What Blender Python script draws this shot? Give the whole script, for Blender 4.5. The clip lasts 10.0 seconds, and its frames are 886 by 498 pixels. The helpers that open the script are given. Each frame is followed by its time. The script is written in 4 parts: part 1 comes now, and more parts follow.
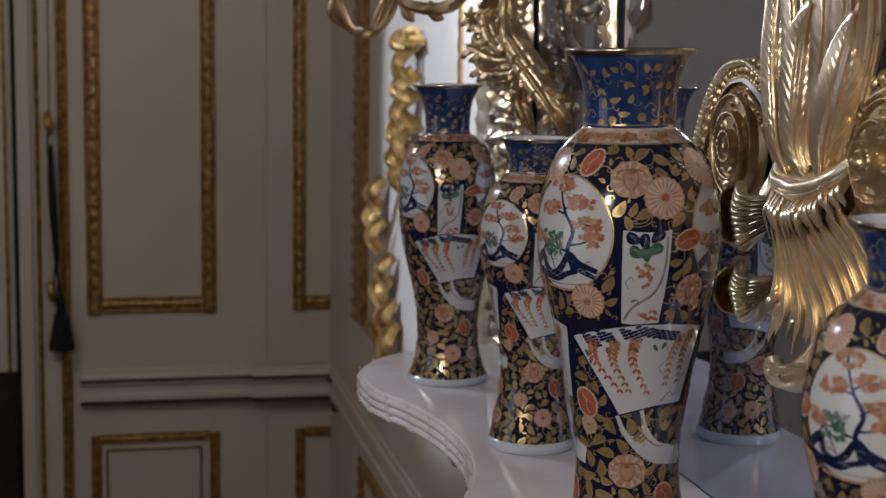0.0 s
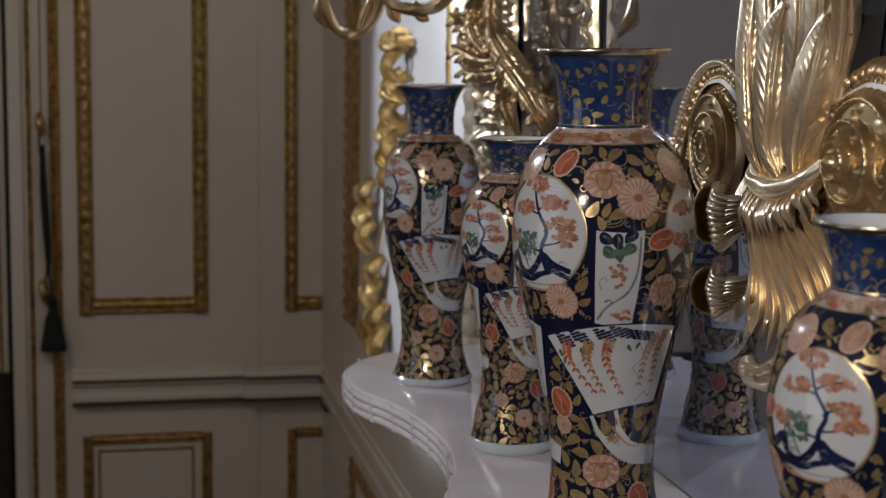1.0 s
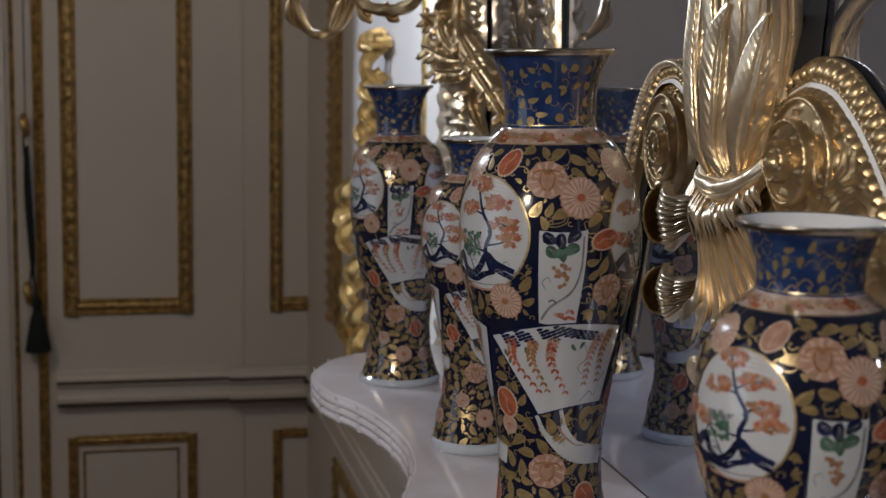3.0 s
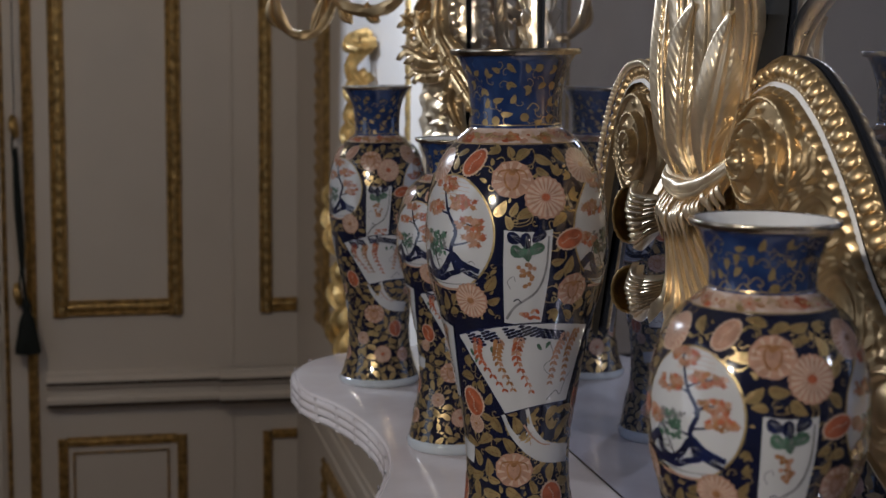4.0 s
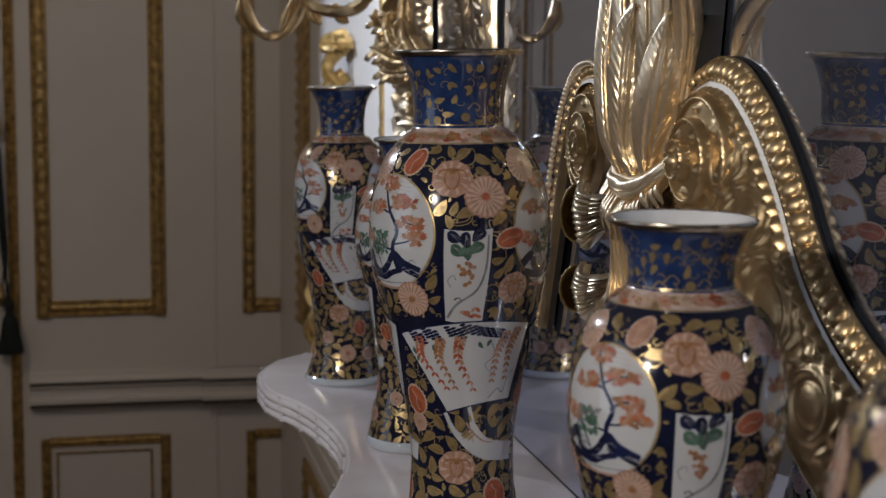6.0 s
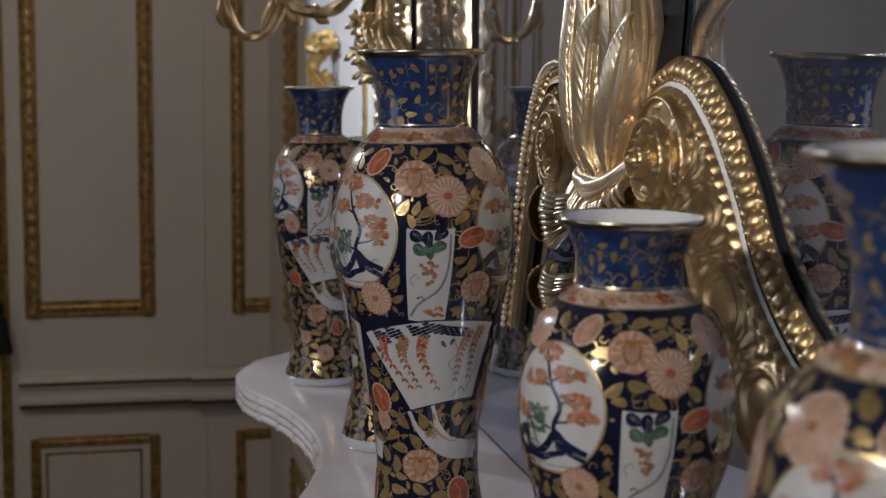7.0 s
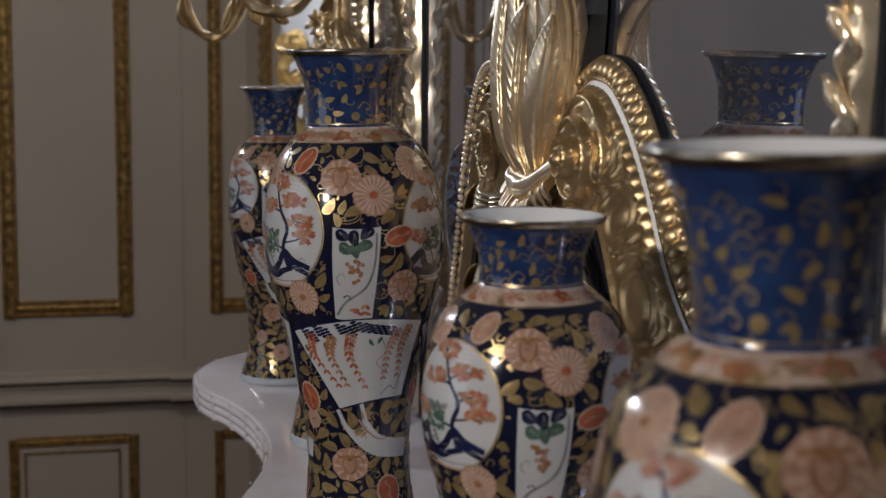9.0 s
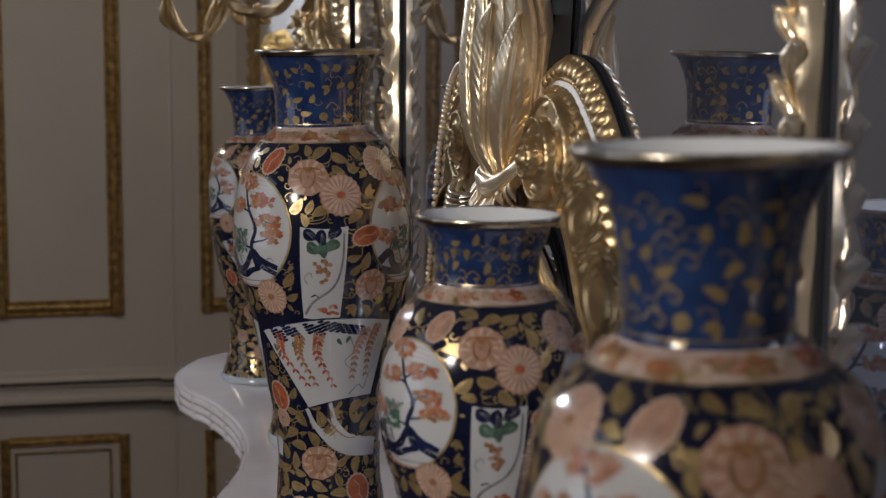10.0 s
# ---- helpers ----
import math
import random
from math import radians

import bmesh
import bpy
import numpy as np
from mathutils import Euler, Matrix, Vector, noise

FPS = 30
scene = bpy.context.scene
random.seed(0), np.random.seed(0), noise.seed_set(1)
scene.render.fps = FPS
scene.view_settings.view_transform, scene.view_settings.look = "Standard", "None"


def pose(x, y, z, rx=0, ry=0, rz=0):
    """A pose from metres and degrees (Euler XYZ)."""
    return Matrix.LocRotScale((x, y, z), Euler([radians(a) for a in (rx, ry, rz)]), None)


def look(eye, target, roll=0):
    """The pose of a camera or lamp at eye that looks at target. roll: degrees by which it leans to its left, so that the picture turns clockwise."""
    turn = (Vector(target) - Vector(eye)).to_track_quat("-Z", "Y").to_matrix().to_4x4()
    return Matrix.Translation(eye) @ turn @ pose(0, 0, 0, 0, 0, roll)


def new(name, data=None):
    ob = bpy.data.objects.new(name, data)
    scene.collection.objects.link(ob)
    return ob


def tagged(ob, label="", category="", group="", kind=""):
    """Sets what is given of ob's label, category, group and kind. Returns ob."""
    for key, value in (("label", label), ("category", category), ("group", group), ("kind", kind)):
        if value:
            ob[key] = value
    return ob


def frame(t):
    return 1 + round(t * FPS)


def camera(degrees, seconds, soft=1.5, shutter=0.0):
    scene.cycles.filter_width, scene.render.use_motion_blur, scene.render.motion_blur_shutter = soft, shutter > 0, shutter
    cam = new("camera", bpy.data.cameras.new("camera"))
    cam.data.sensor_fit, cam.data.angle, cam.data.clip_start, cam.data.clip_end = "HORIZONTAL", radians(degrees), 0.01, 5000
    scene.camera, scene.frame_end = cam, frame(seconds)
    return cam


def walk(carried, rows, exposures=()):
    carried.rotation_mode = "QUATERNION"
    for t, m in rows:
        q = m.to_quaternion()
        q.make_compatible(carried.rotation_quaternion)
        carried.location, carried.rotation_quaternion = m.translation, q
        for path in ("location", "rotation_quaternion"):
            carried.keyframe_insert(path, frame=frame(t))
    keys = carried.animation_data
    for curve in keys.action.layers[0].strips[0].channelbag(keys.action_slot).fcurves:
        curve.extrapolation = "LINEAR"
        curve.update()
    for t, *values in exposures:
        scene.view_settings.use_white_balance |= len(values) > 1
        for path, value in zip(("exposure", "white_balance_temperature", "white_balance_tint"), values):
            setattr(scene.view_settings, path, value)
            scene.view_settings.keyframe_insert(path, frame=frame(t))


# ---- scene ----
cam = camera(32.0, 10.0)
cam.data.dof.use_dof, cam.data.dof.focus_distance, cam.data.dof.aperture_fstop = True, 1.24, 13.5
PATH = [
    (0, (0.037, 0.031, 1.634), (0.456, 1.968, 1.369), 0.8),
    (0.5, (0.045, 0.028, 1.634), (0.465, 1.966, 1.37), 0.8),
    (1, (0.054, 0.026, 1.634), (0.475, 1.963, 1.37), 0.8),
    (1.5, (0.064, 0.023, 1.634), (0.485, 1.96, 1.37), 0.7),
    (2, (0.075, 0.021, 1.634), (0.496, 1.959, 1.371), 0.7),
    (2.5, (0.083, 0.019, 1.634), (0.504, 1.956, 1.371), 0.8),
    (4, (0.115, 0.009, 1.634), (0.539, 1.946, 1.372), 0.6),
    (4.5, (0.125, 0.005, 1.635), (0.55, 1.941, 1.372), 0.6),
    (5, (0.135, 0.001, 1.634), (0.56, 1.938, 1.373), 0.6),
    (5.5, (0.144, -0.002, 1.634), (0.57, 1.935, 1.373), 0.6),
    (7, (0.177, -0.018, 1.634), (0.606, 1.918, 1.374), 0.6),
    (7.5, (0.193, -0.019, 1.634), (0.623, 1.917, 1.374), 0.5),
    (8, (0.205, -0.023, 1.634), (0.636, 1.912, 1.374), 0.5),
    (8.5, (0.214, -0.028, 1.634), (0.646, 1.908, 1.374), 0.5),
    (9, (0.226, -0.032, 1.634), (0.659, 1.903, 1.374), 0.5),
    (9.5, (0.236, -0.037, 1.635), (0.67, 1.898, 1.374), 0.4),
    (10, (0.247, -0.042, 1.635), (0.682, 1.893, 1.374), 0.4),
]
walk(cam, [(t, look(eye, target, roll)) for t, eye, target, roll in PATH])

# ---- world and lights ----
world = bpy.data.worlds.new("room_dark")
scene.world = world
world.use_nodes = True
world.node_tree.nodes["Background"].inputs[0].default_value = (0.5, 0.55, 0.7, 1)
world.node_tree.nodes["Background"].inputs[1].default_value = 0.02


def lamp(name, kind, m, power, colour, size, size_y=0.0):
    data = bpy.data.lights.new(name, kind)
    data.energy, data.color = power, colour
    if kind == "AREA":
        data.size = size
        if size_y:
            data.shape, data.size_y = "RECTANGLE", size_y
    else:
        data.shadow_soft_size = size
    ob = new(name, data)
    ob.matrix_world = m
    return ob


def spot(name, eye, target, power, colour, angle, blend, size):
    ob = lamp(name, "SPOT", look(eye, target), power, colour, size)
    ob.data.spot_size, ob.data.spot_blend = radians(angle), blend
    return ob


# two ceiling spots on the mantel, a tall window across the room; added fill lamps for the corner behind, the far wall
# (warm) and the wall by the sconce
spot("mantel_spot_warm", (-1.05, -0.28, 2.10), (0.52, 1.15, 1.56), 96, (1.0, 0.925, 0.85), 54, 0.8, 0.05)
# warm fill added for the far wall, no fixture behind it
spot("wall_wash_spot", (-1.10, 1.70, 3.20), (0.05, 4.18, 1.25), 43, (1.0, 0.83, 0.65), 70, 0.8, 0.10)
spot("mantel_spot_cool", (-0.90, 3.00, 2.40), (0.45, 1.10, 1.45), 56, (0.78, 0.86, 1.0), 56, 0.6, 0.065)
lamp("window_light", "AREA", look((-2.98, 1.1, 2.0), (0.5, 1.1, 2.0)), 8, (0.76, 0.83, 1.0), 1.5, 2.1)
# added lamp with no known fixture, brightens the east wall by the corner
spot("corner_spot", (-1.70, 2.55, 2.45), (0.62, 2.76, 1.58), 245, (0.62, 0.75, 1.0), 29, 0.35, 0.03)
# extra fill set apart from the sconce arms to brighten the wall
lamp("sconce_light", "POINT", pose(0.45, 2.48, 1.77), 3.0, (0.78, 0.86, 1.0), 0.03)


# ---- materials ----
def material(name, colour, rough=0.5, metal=0.0, coat=0.0, vary=0.12, scale=30.0, bump=0.0, bump_scale=200.0, second=None, rough_vary=0.0, spec=0.5):
    m = bpy.data.materials.new(name)
    m.use_nodes = True
    nt = m.node_tree
    b = nt.nodes["Principled BSDF"]
    b.inputs["Roughness"].default_value = rough
    b.inputs["Metallic"].default_value = metal
    b.inputs["Coat Weight"].default_value = coat
    b.inputs["Coat Roughness"].default_value = 0.04
    b.inputs["Specular IOR Level"].default_value = spec
    tc = nt.nodes.new("ShaderNodeTexCoord")
    n1 = nt.nodes.new("ShaderNodeTexNoise")
    n1.inputs["Scale"].default_value, n1.inputs["Detail"].default_value = scale, 6
    nt.links.new(tc.outputs["Object"], n1.inputs["Vector"])
    ramp = nt.nodes.new("ShaderNodeValToRGB")
    other = second or tuple(c * (1 - 2.5 * vary) for c in colour)
    ramp.color_ramp.elements[0].color, ramp.color_ramp.elements[1].color = (*other, 1), (*colour, 1)
    ramp.color_ramp.elements[0].position, ramp.color_ramp.elements[1].position = 0.3, 0.65
    nt.links.new(n1.outputs["Fac"], ramp.inputs[0])
    nt.links.new(ramp.outputs[0], b.inputs["Base Color"])
    if rough_vary:
        mr = nt.nodes.new("ShaderNodeMapRange")
        mr.inputs["To Min"].default_value, mr.inputs["To Max"].default_value = rough - rough_vary, rough + rough_vary
        n3 = nt.nodes.new("ShaderNodeTexNoise")
        n3.inputs["Scale"].default_value = scale * 4
        nt.links.new(tc.outputs["Object"], n3.inputs["Vector"])
        nt.links.new(n3.outputs["Fac"], mr.inputs["Value"])
        nt.links.new(mr.outputs[0], b.inputs["Roughness"])
    if bump:
        n2 = nt.nodes.new("ShaderNodeTexNoise")
        n2.inputs["Scale"].default_value, n2.inputs["Detail"].default_value = bump_scale, 4
        bp = nt.nodes.new("ShaderNodeBump")
        bp.inputs["Strength"].default_value, bp.inputs["Distance"].default_value = bump, 0.002
        nt.links.new(tc.outputs["Object"], n2.inputs["Vector"])
        nt.links.new(n2.outputs["Fac"], bp.inputs["Height"])
        nt.links.new(bp.outputs[0], b.inputs["Normal"])
    return m


PAINT = material("cream_paint", (0.62, 0.56, 0.49), 0.5, vary=0.03, scale=3, bump=0.15, bump_scale=60)
WHITE_PAINT = material("white_paint", (0.72, 0.71, 0.70), 0.5, vary=0.02, scale=3, bump=0.1, bump_scale=60)
OLD_GILT = material("old_gilding", (0.62, 0.41, 0.155), 0.40, 0.75, vary=0.25, scale=60, bump=0.3, bump_scale=150)
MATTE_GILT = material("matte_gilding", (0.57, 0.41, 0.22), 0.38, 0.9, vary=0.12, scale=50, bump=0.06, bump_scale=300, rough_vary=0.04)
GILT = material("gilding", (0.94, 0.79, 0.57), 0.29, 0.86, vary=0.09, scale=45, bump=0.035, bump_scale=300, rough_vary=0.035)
MARBLE = material("marble", (0.66, 0.62, 0.63), 0.15, vary=0.07, scale=9, second=(0.56, 0.50, 0.50), bump=0.03, bump_scale=80)
FLOOR = material("parquet", (0.2, 0.11, 0.06), 0.35, vary=0.2, scale=12)
DARK = material("dark_wood", (0.035, 0.025, 0.018), 0.5, vary=0.2, scale=20)
CEIL = material("ceiling_paint", (0.7, 0.68, 0.64), 0.7, vary=0.03, scale=4)
GLASS_BACK = material("mirror_silver", (0.52, 0.57, 0.71), 0.012, 0.965, vary=0.03, scale=14)
GREEN = material("green_cord", (0.004, 0.010, 0.008), 0.8, vary=0.3, scale=300, bump=0.6, bump_scale=600)
# near-black: the unlit shade behind carved parts is put into the colour
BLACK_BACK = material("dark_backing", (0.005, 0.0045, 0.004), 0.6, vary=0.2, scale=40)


# ---- mesh helpers ----
def part(name, bm, mat, parent=None, label=""):
    me = bpy.data.meshes.new(name)
    bm.normal_update()
    bm.to_mesh(me)
    bm.free()
    me.materials.append(mat)
    ob = new(name, me)
    if parent is not None:
        ob.parent = parent
    if label:
        ob["label"] = label
    return ob


def empty(name, m=None):
    ob = new(name)
    if m is not None:
        ob.matrix_world = m
    return ob


def smooth(ob, angle=0.7):
    ob.data.polygons.foreach_set("use_smooth", [True] * len(ob.data.polygons))
    ob.data.set_sharp_from_angle(angle=angle)
    return ob


def add_box(bm, lo, hi, bevel=0.0):
    lo, hi = Vector(lo), Vector(hi)
    r = bmesh.ops.create_cube(bm, size=1.0, matrix=Matrix.Translation((lo + hi) / 2) @ Matrix.Diagonal((*(hi - lo), 1)))
    if bevel:
        es = list({e for v in r["verts"] for e in v.link_edges})
        bmesh.ops.bevel(bm, geom=es, offset=bevel, segments=2, affect="EDGES", profile=0.5)
    return bm


def box(lo, hi, bevel=0.0):
    return add_box(bmesh.new(), lo, hi, bevel)


def grid(bm, rows, closed_u=False, closed_v=False):
    """Quads between rows of points."""
    vs = [[bm.verts.new(p) for p in row] for row in rows]
    nu, nv = len(vs), len(vs[0])
    for i in range(nu if closed_u else nu - 1):
        for j in range(nv if closed_v else nv - 1):
            q = (vs[i][j], vs[i][(j + 1) % nv], vs[(i + 1) % nu][(j + 1) % nv], vs[(i + 1) % nu][j])
            bm.faces.new(q)
    return vs


def lathe(profile, steps=96):
    """A turned body from (radius, height) pairs."""
    bm = bmesh.new()
    rows = [[(r * math.cos(2 * math.pi * k / steps), r * math.sin(2 * math.pi * k / steps), z) for k in range(steps)] for r, z in profile]
    grid(bm, rows, closed_v=True)
    return bm


def catmull(pts, n):
    """n+1 points on a smooth curve through pts (tuples of any size)."""
    p = [np.array(q, float) for q in pts]
    p = [2 * p[0] - p[1]] + p + [2 * p[-1] - p[-2]]
    out = []
    for k in range(n + 1):
        u = k / n * (len(p) - 3)
        i = min(int(u), len(p) - 4)
        t = u - i
        a, b, c, d = p[i : i + 4]
        out.append(0.5 * (2 * b + (c - a) * t + (2 * a - 5 * b + 4 * c - d) * t * t + (3 * b - a - 3 * c + d) * t**3))
    return out


def moulding(name, lo, hi, axis, depth, mat, parent, side, plane, label=""):
    """A carved frame strip on a wall plane. side: unit normal of the wall; lo, hi: (across, up) corners of the strip; axis: 0 across, 1 up."""
    prof = [(0, 0), (0.08, 0.55), (0.2, 0.75), (0.3, 0.5), (0.42, 0.7), (0.6, 1.0), (0.75, 0.8), (0.82, 0.5), (0.93, 0.55), (1, 0)]
    length = hi[axis] - lo[axis]
    width = hi[1 - axis] - lo[1 - axis]
    n = max(2, int(length / 0.012))
    bm = bmesh.new()
    rows = []
    for k in range(n + 1):
        along = lo[axis] + length * k / n
        row = []
        for u, h in prof:
            wob = 1 + (0.28 * math.sin(k * 2.1) if 0.3 < u < 0.8 else 0)
            across = lo[1 - axis] + width * u
            a, b = (along, across) if axis == 0 else (across, along)
            d = depth * h * wob
            row.append((plane + side * d, a, b) if name == "side" else (a, plane + side * d, b))
        rows.append(row)
    grid(bm, rows)
    bmesh.ops.recalc_face_normals(bm, faces=bm.faces)
    return smooth(part("moulding", bm, mat, parent, label), 0.9)


# ---- room ----
BACK, SIDE, TABLE, GLASS = 4.18, 0.62, 1.218, 0.578
wall_north = tagged(part("wall_north", box((-0.2, BACK, 0), (0.82, BACK + 0.2, 3.6)), PAINT), "cream painted panelled wall with gilded mouldings", "wall", kind="structure")
wall_north_2 = tagged(part("wall_north_2", box((-3.2, BACK + 0.06, 0), (-0.2, BACK + 0.26, 3.6)), PAINT), "cream painted wall beside the door surround", "wall", kind="structure")
wall_east = tagged(part("wall_east", box((SIDE, -3.0, 0), (SIDE + 0.2, BACK, 3.6)), PAINT), "cream painted wall behind the tall mirror", "wall", kind="structure")
wall_south = tagged(part("wall_south", box((-3.2, -3.2, 0), (0.82, -3.0, 3.6)), PAINT), "plain cream painted wall", "wall", kind="structure")
bm = bmesh.new()
for lo, hi in (((-3.2, -3.0, 0), (-3.0, 0.3, 3.6)), ((-3.2, 1.9, 0), (-3.0, BACK + 0.06, 3.6)), ((-3.2, 0.3, 0), (-3.0, 1.9, 0.9)), ((-3.2, 0.3, 3.1), (-3.0, 1.9, 3.6))):
    add_box(bm, lo, hi)
wall_west = tagged(part("wall_west", bm, PAINT), "cream painted wall with a tall window opening", "wall", kind="structure")
floor = tagged(part("floor", box((-3.2, -3.2, -0.1), (0.82, BACK + 0.26, 0)), FLOOR), "dark parquet floor", "floor", kind="structure")
ceiling = tagged(part("ceiling", box((-3.2, -3.2, 3.6), (0.82, BACK + 0.26, 3.7)), CEIL), "plain pale ceiling", "ceiling", kind="structure")

for x0, x1 in ((-0.03, 0.311),):
    for lo, hi, ax in (((x0, 0.905), (x0 + 0.042, 2.9), 1), ((x1 - 0.04, 0.905), (x1, 2.9), 1), ((x0 + 0.04, 0.905), (x1 - 0.038, 0.95), 0)):
        moulding("back", lo, hi, ax, 0.016, OLD_GILT, wall_north, -1, BACK, "gilded carved panel moulding")
    for lo, hi, ax in (((x0 + 0.005, 0.15), (x0 + 0.032, 0.575), 1), ((x1 - 0.02, 0.15), (x1 + 0.007, 0.575), 1), ((x0 + 0.03, 0.55), (x1 - 0.02, 0.577), 0)):
        moulding("back", lo, hi, ax, 0.012, OLD_GILT, wall_north, -1, BACK, "gilded lower panel moulding")
for lo, hi, ax in (((0.517, 0.905), (0.552, 2.9), 1), ((0.552, 0.905), (0.618, 0.945), 0), ((0.525, 0.15), (0.55, 0.575), 1), ((0.55, 0.55), (0.618, 0.577), 0)):
    moulding("back", lo, hi, ax, 0.014, OLD_GILT, wall_north, -1, BACK, "gilded carved panel moulding")
for lo, hi, ax in (((0.014, 0.15), (0.020, 0.535), 1), ((0.264, 0.15), (0.270, 0.535), 1), ((0.020, 0.529), (0.264, 0.535), 0)):
    moulding("back", lo, hi, ax, 0.005, OLD_GILT, wall_north, -1, BACK, "thin inner gilded line")
part("seam", box((0.440, BACK - 0.003, 0.75), (0.446, BACK, 3.5), 0.001), PAINT, wall_north)
part("seam", box((0.440, BACK - 0.003, 0.1), (0.446, BACK, 0.64), 0.001), PAINT, wall_north)
part("door_casing", box((-0.2, BACK - 0.012, 0.0), (-0.165, BACK, 3.5), 0.003), PAINT, wall_north, "cream painted door casing")
moulding("back", (-0.098, 0.0), (-0.07, 2.9), 1, 0.014, OLD_GILT, wall_north, -1, BACK, "narrow gilded bead strip")
moulding("back", (-0.155, 0.0), (-0.143, 2.9), 1, 0.008, OLD_GILT, wall_north, -1, BACK, "thin gilded strip")
# dado rail
RAIL = [(0, 0.756), (0.010, 0.756), (0.012, 0.742), (0.022, 0.736), (0.024, 0.718), (0.012, 0.712), (0.012, 0.690), (0.020, 0.684), (0.020, 0.672), (0.006, 0.660), (0, 0.660)]
def rail(bm, x0, x1, out):
    prof = RAIL
    grid(bm, [[(x, BACK - out - d, z) for d, z in prof] for x in (x0, x1)])
    for x in (x0, x1):
        bm.faces.new([bm.verts.new((x, BACK - out - d, z)) for d, z in prof])
    bmesh.ops.recalc_face_normals(bm, faces=bm.faces)
bm = bmesh.new()
rail(bm, -0.05, 0.405, 0.0)
rail(bm, 0.405, 0.62, 0.018)
# dark colour for strips that stand in for the rail's shadow lines
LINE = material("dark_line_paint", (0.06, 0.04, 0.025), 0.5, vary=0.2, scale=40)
trim = tagged(part("trim", bm, PAINT), "cream painted dado rail with dark shadow lines", "dado rail", kind="structure")

bm = bmesh.new()
grid(bm, [[(SIDE - 0.4 * d, y, z) for d, z in RAIL] for y in (BACK - 0.03, 2.2)])
bmesh.ops.recalc_face_normals(bm, faces=bm.faces)
part("side_rail", bm, PAINT, trim, "cream painted rail turning the corner")
# shadow lines of the rail laid on as thin dark strips
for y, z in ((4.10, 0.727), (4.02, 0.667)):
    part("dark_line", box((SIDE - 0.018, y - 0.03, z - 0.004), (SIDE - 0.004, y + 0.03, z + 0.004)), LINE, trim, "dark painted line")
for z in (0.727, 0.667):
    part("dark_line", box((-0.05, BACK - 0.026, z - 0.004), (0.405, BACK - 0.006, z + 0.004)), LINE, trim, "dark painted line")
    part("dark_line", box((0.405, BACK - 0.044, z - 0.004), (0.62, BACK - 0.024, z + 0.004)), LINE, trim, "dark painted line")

# east wall gilding
moulding("side", (3.55, 0.97), (3.72, 2.9), 1, 0.02, OLD_GILT, wall_east, -1, SIDE, "gilded panel moulding")
moulding("side", (2.585, 0.9), (2.615, 2.9), 1, 0.006, OLD_GILT, wall_east, -1, SIDE, "thin gilded line")
moulding("side", (2.33, 1.0), (2.44, 2.9), 1, 0.02, GILT, wall_east, -1, SIDE, "ribbed gilded strip")
for lo, hi, ax in (((3.58, 0.1), (3.63, 0.64), 1), ((2.3, 0.6), (3.58, 0.64), 0)):
    moulding("side", lo, hi, ax, 0.012, OLD_GILT, wall_east, -1, SIDE, "gilded lower panel moulding")

# ---- mantel ----
EDGE = [(0.578, 2.10), (0.50, 2.09), (0.43, 2.062), (0.378, 2.022), (0.348, 1.965), (0.338, 1.908), (0.343, 1.83), (0.366, 1.765), (0.383, 1.69), (0.391, 1.615), (0.390, 1.545),
        (0.377, 1.465), (0.352, 1.385), (0.325, 1.30), (0.312, 1.22), (0.308, 1.15)]
EDGE = EDGE + [(x, 2.30 - y) for x, y in EDGE[-2::-1]]


def outline(off):
    """The serpentine edge of the top, moved inwards by off."""
    p = catmull(EDGE, 240)
    out = []
    for k, q in enumerate(p):
        d = p[min(k + 1, len(p) - 1)] - p[max(k - 1, 0)]
        d /= np.linalg.norm(d)
        out.append((q[0] - d[1] * off if 0 < k < len(p) - 1 else q[0], q[1] + d[0] * off))
    return out


def slab(layers, squeeze=1.0):
    """A loft of inset outlines at heights, closed at top and back."""
    bm = bmesh.new()
    rows = [[(min(x, 0.578), 1.15 + (y - 1.15) * squeeze, z) for x, y in outline(off)] for off, z in layers]
    vs = grid(bm, rows)
    bm.faces.new(vs[-1])
    bm.faces.new(vs[0])
    bmesh.ops.recalc_face_normals(bm, faces=bm.faces)
    bmesh.ops.triangulate(bm, faces=[f for f in bm.faces if len(f.verts) > 4])
    return bm


mantel = tagged(empty("mantelpiece"), "white marble mantelpiece with serpentine reeded edge", "mantelpiece")
smooth(part("mantel_shelf", slab([(0.02, TABLE - 0.034), (0.006, TABLE - 0.033), (0.004, TABLE - 0.004), (0.006, TABLE - 0.001), (0.009, TABLE)]), MARBLE, mantel), 0.5)
smooth(part("mantel_body", slab([(0.17, 0.0), (0.165, 0.90), (0.15, 1.05), (0.12, 1.12), (0.10, 1.16), (0.09, TABLE - 0.034)], 0.62), MARBLE, mantel), 0.5)

# ---- mirror ----
mirror = tagged(empty("mirror"), "tall wall mirror in carved gilded frame", "mirror")
part("glass", box((GLASS, 0.30, TABLE + 0.002), (GLASS + 0.01, 2.0, 3.2)), GLASS_BACK, mirror, "old silvered mirror glass")
part("backing", box((GLASS + 0.01, 0.28, TABLE), (SIDE, 2.02, 3.2)), DARK, mirror)


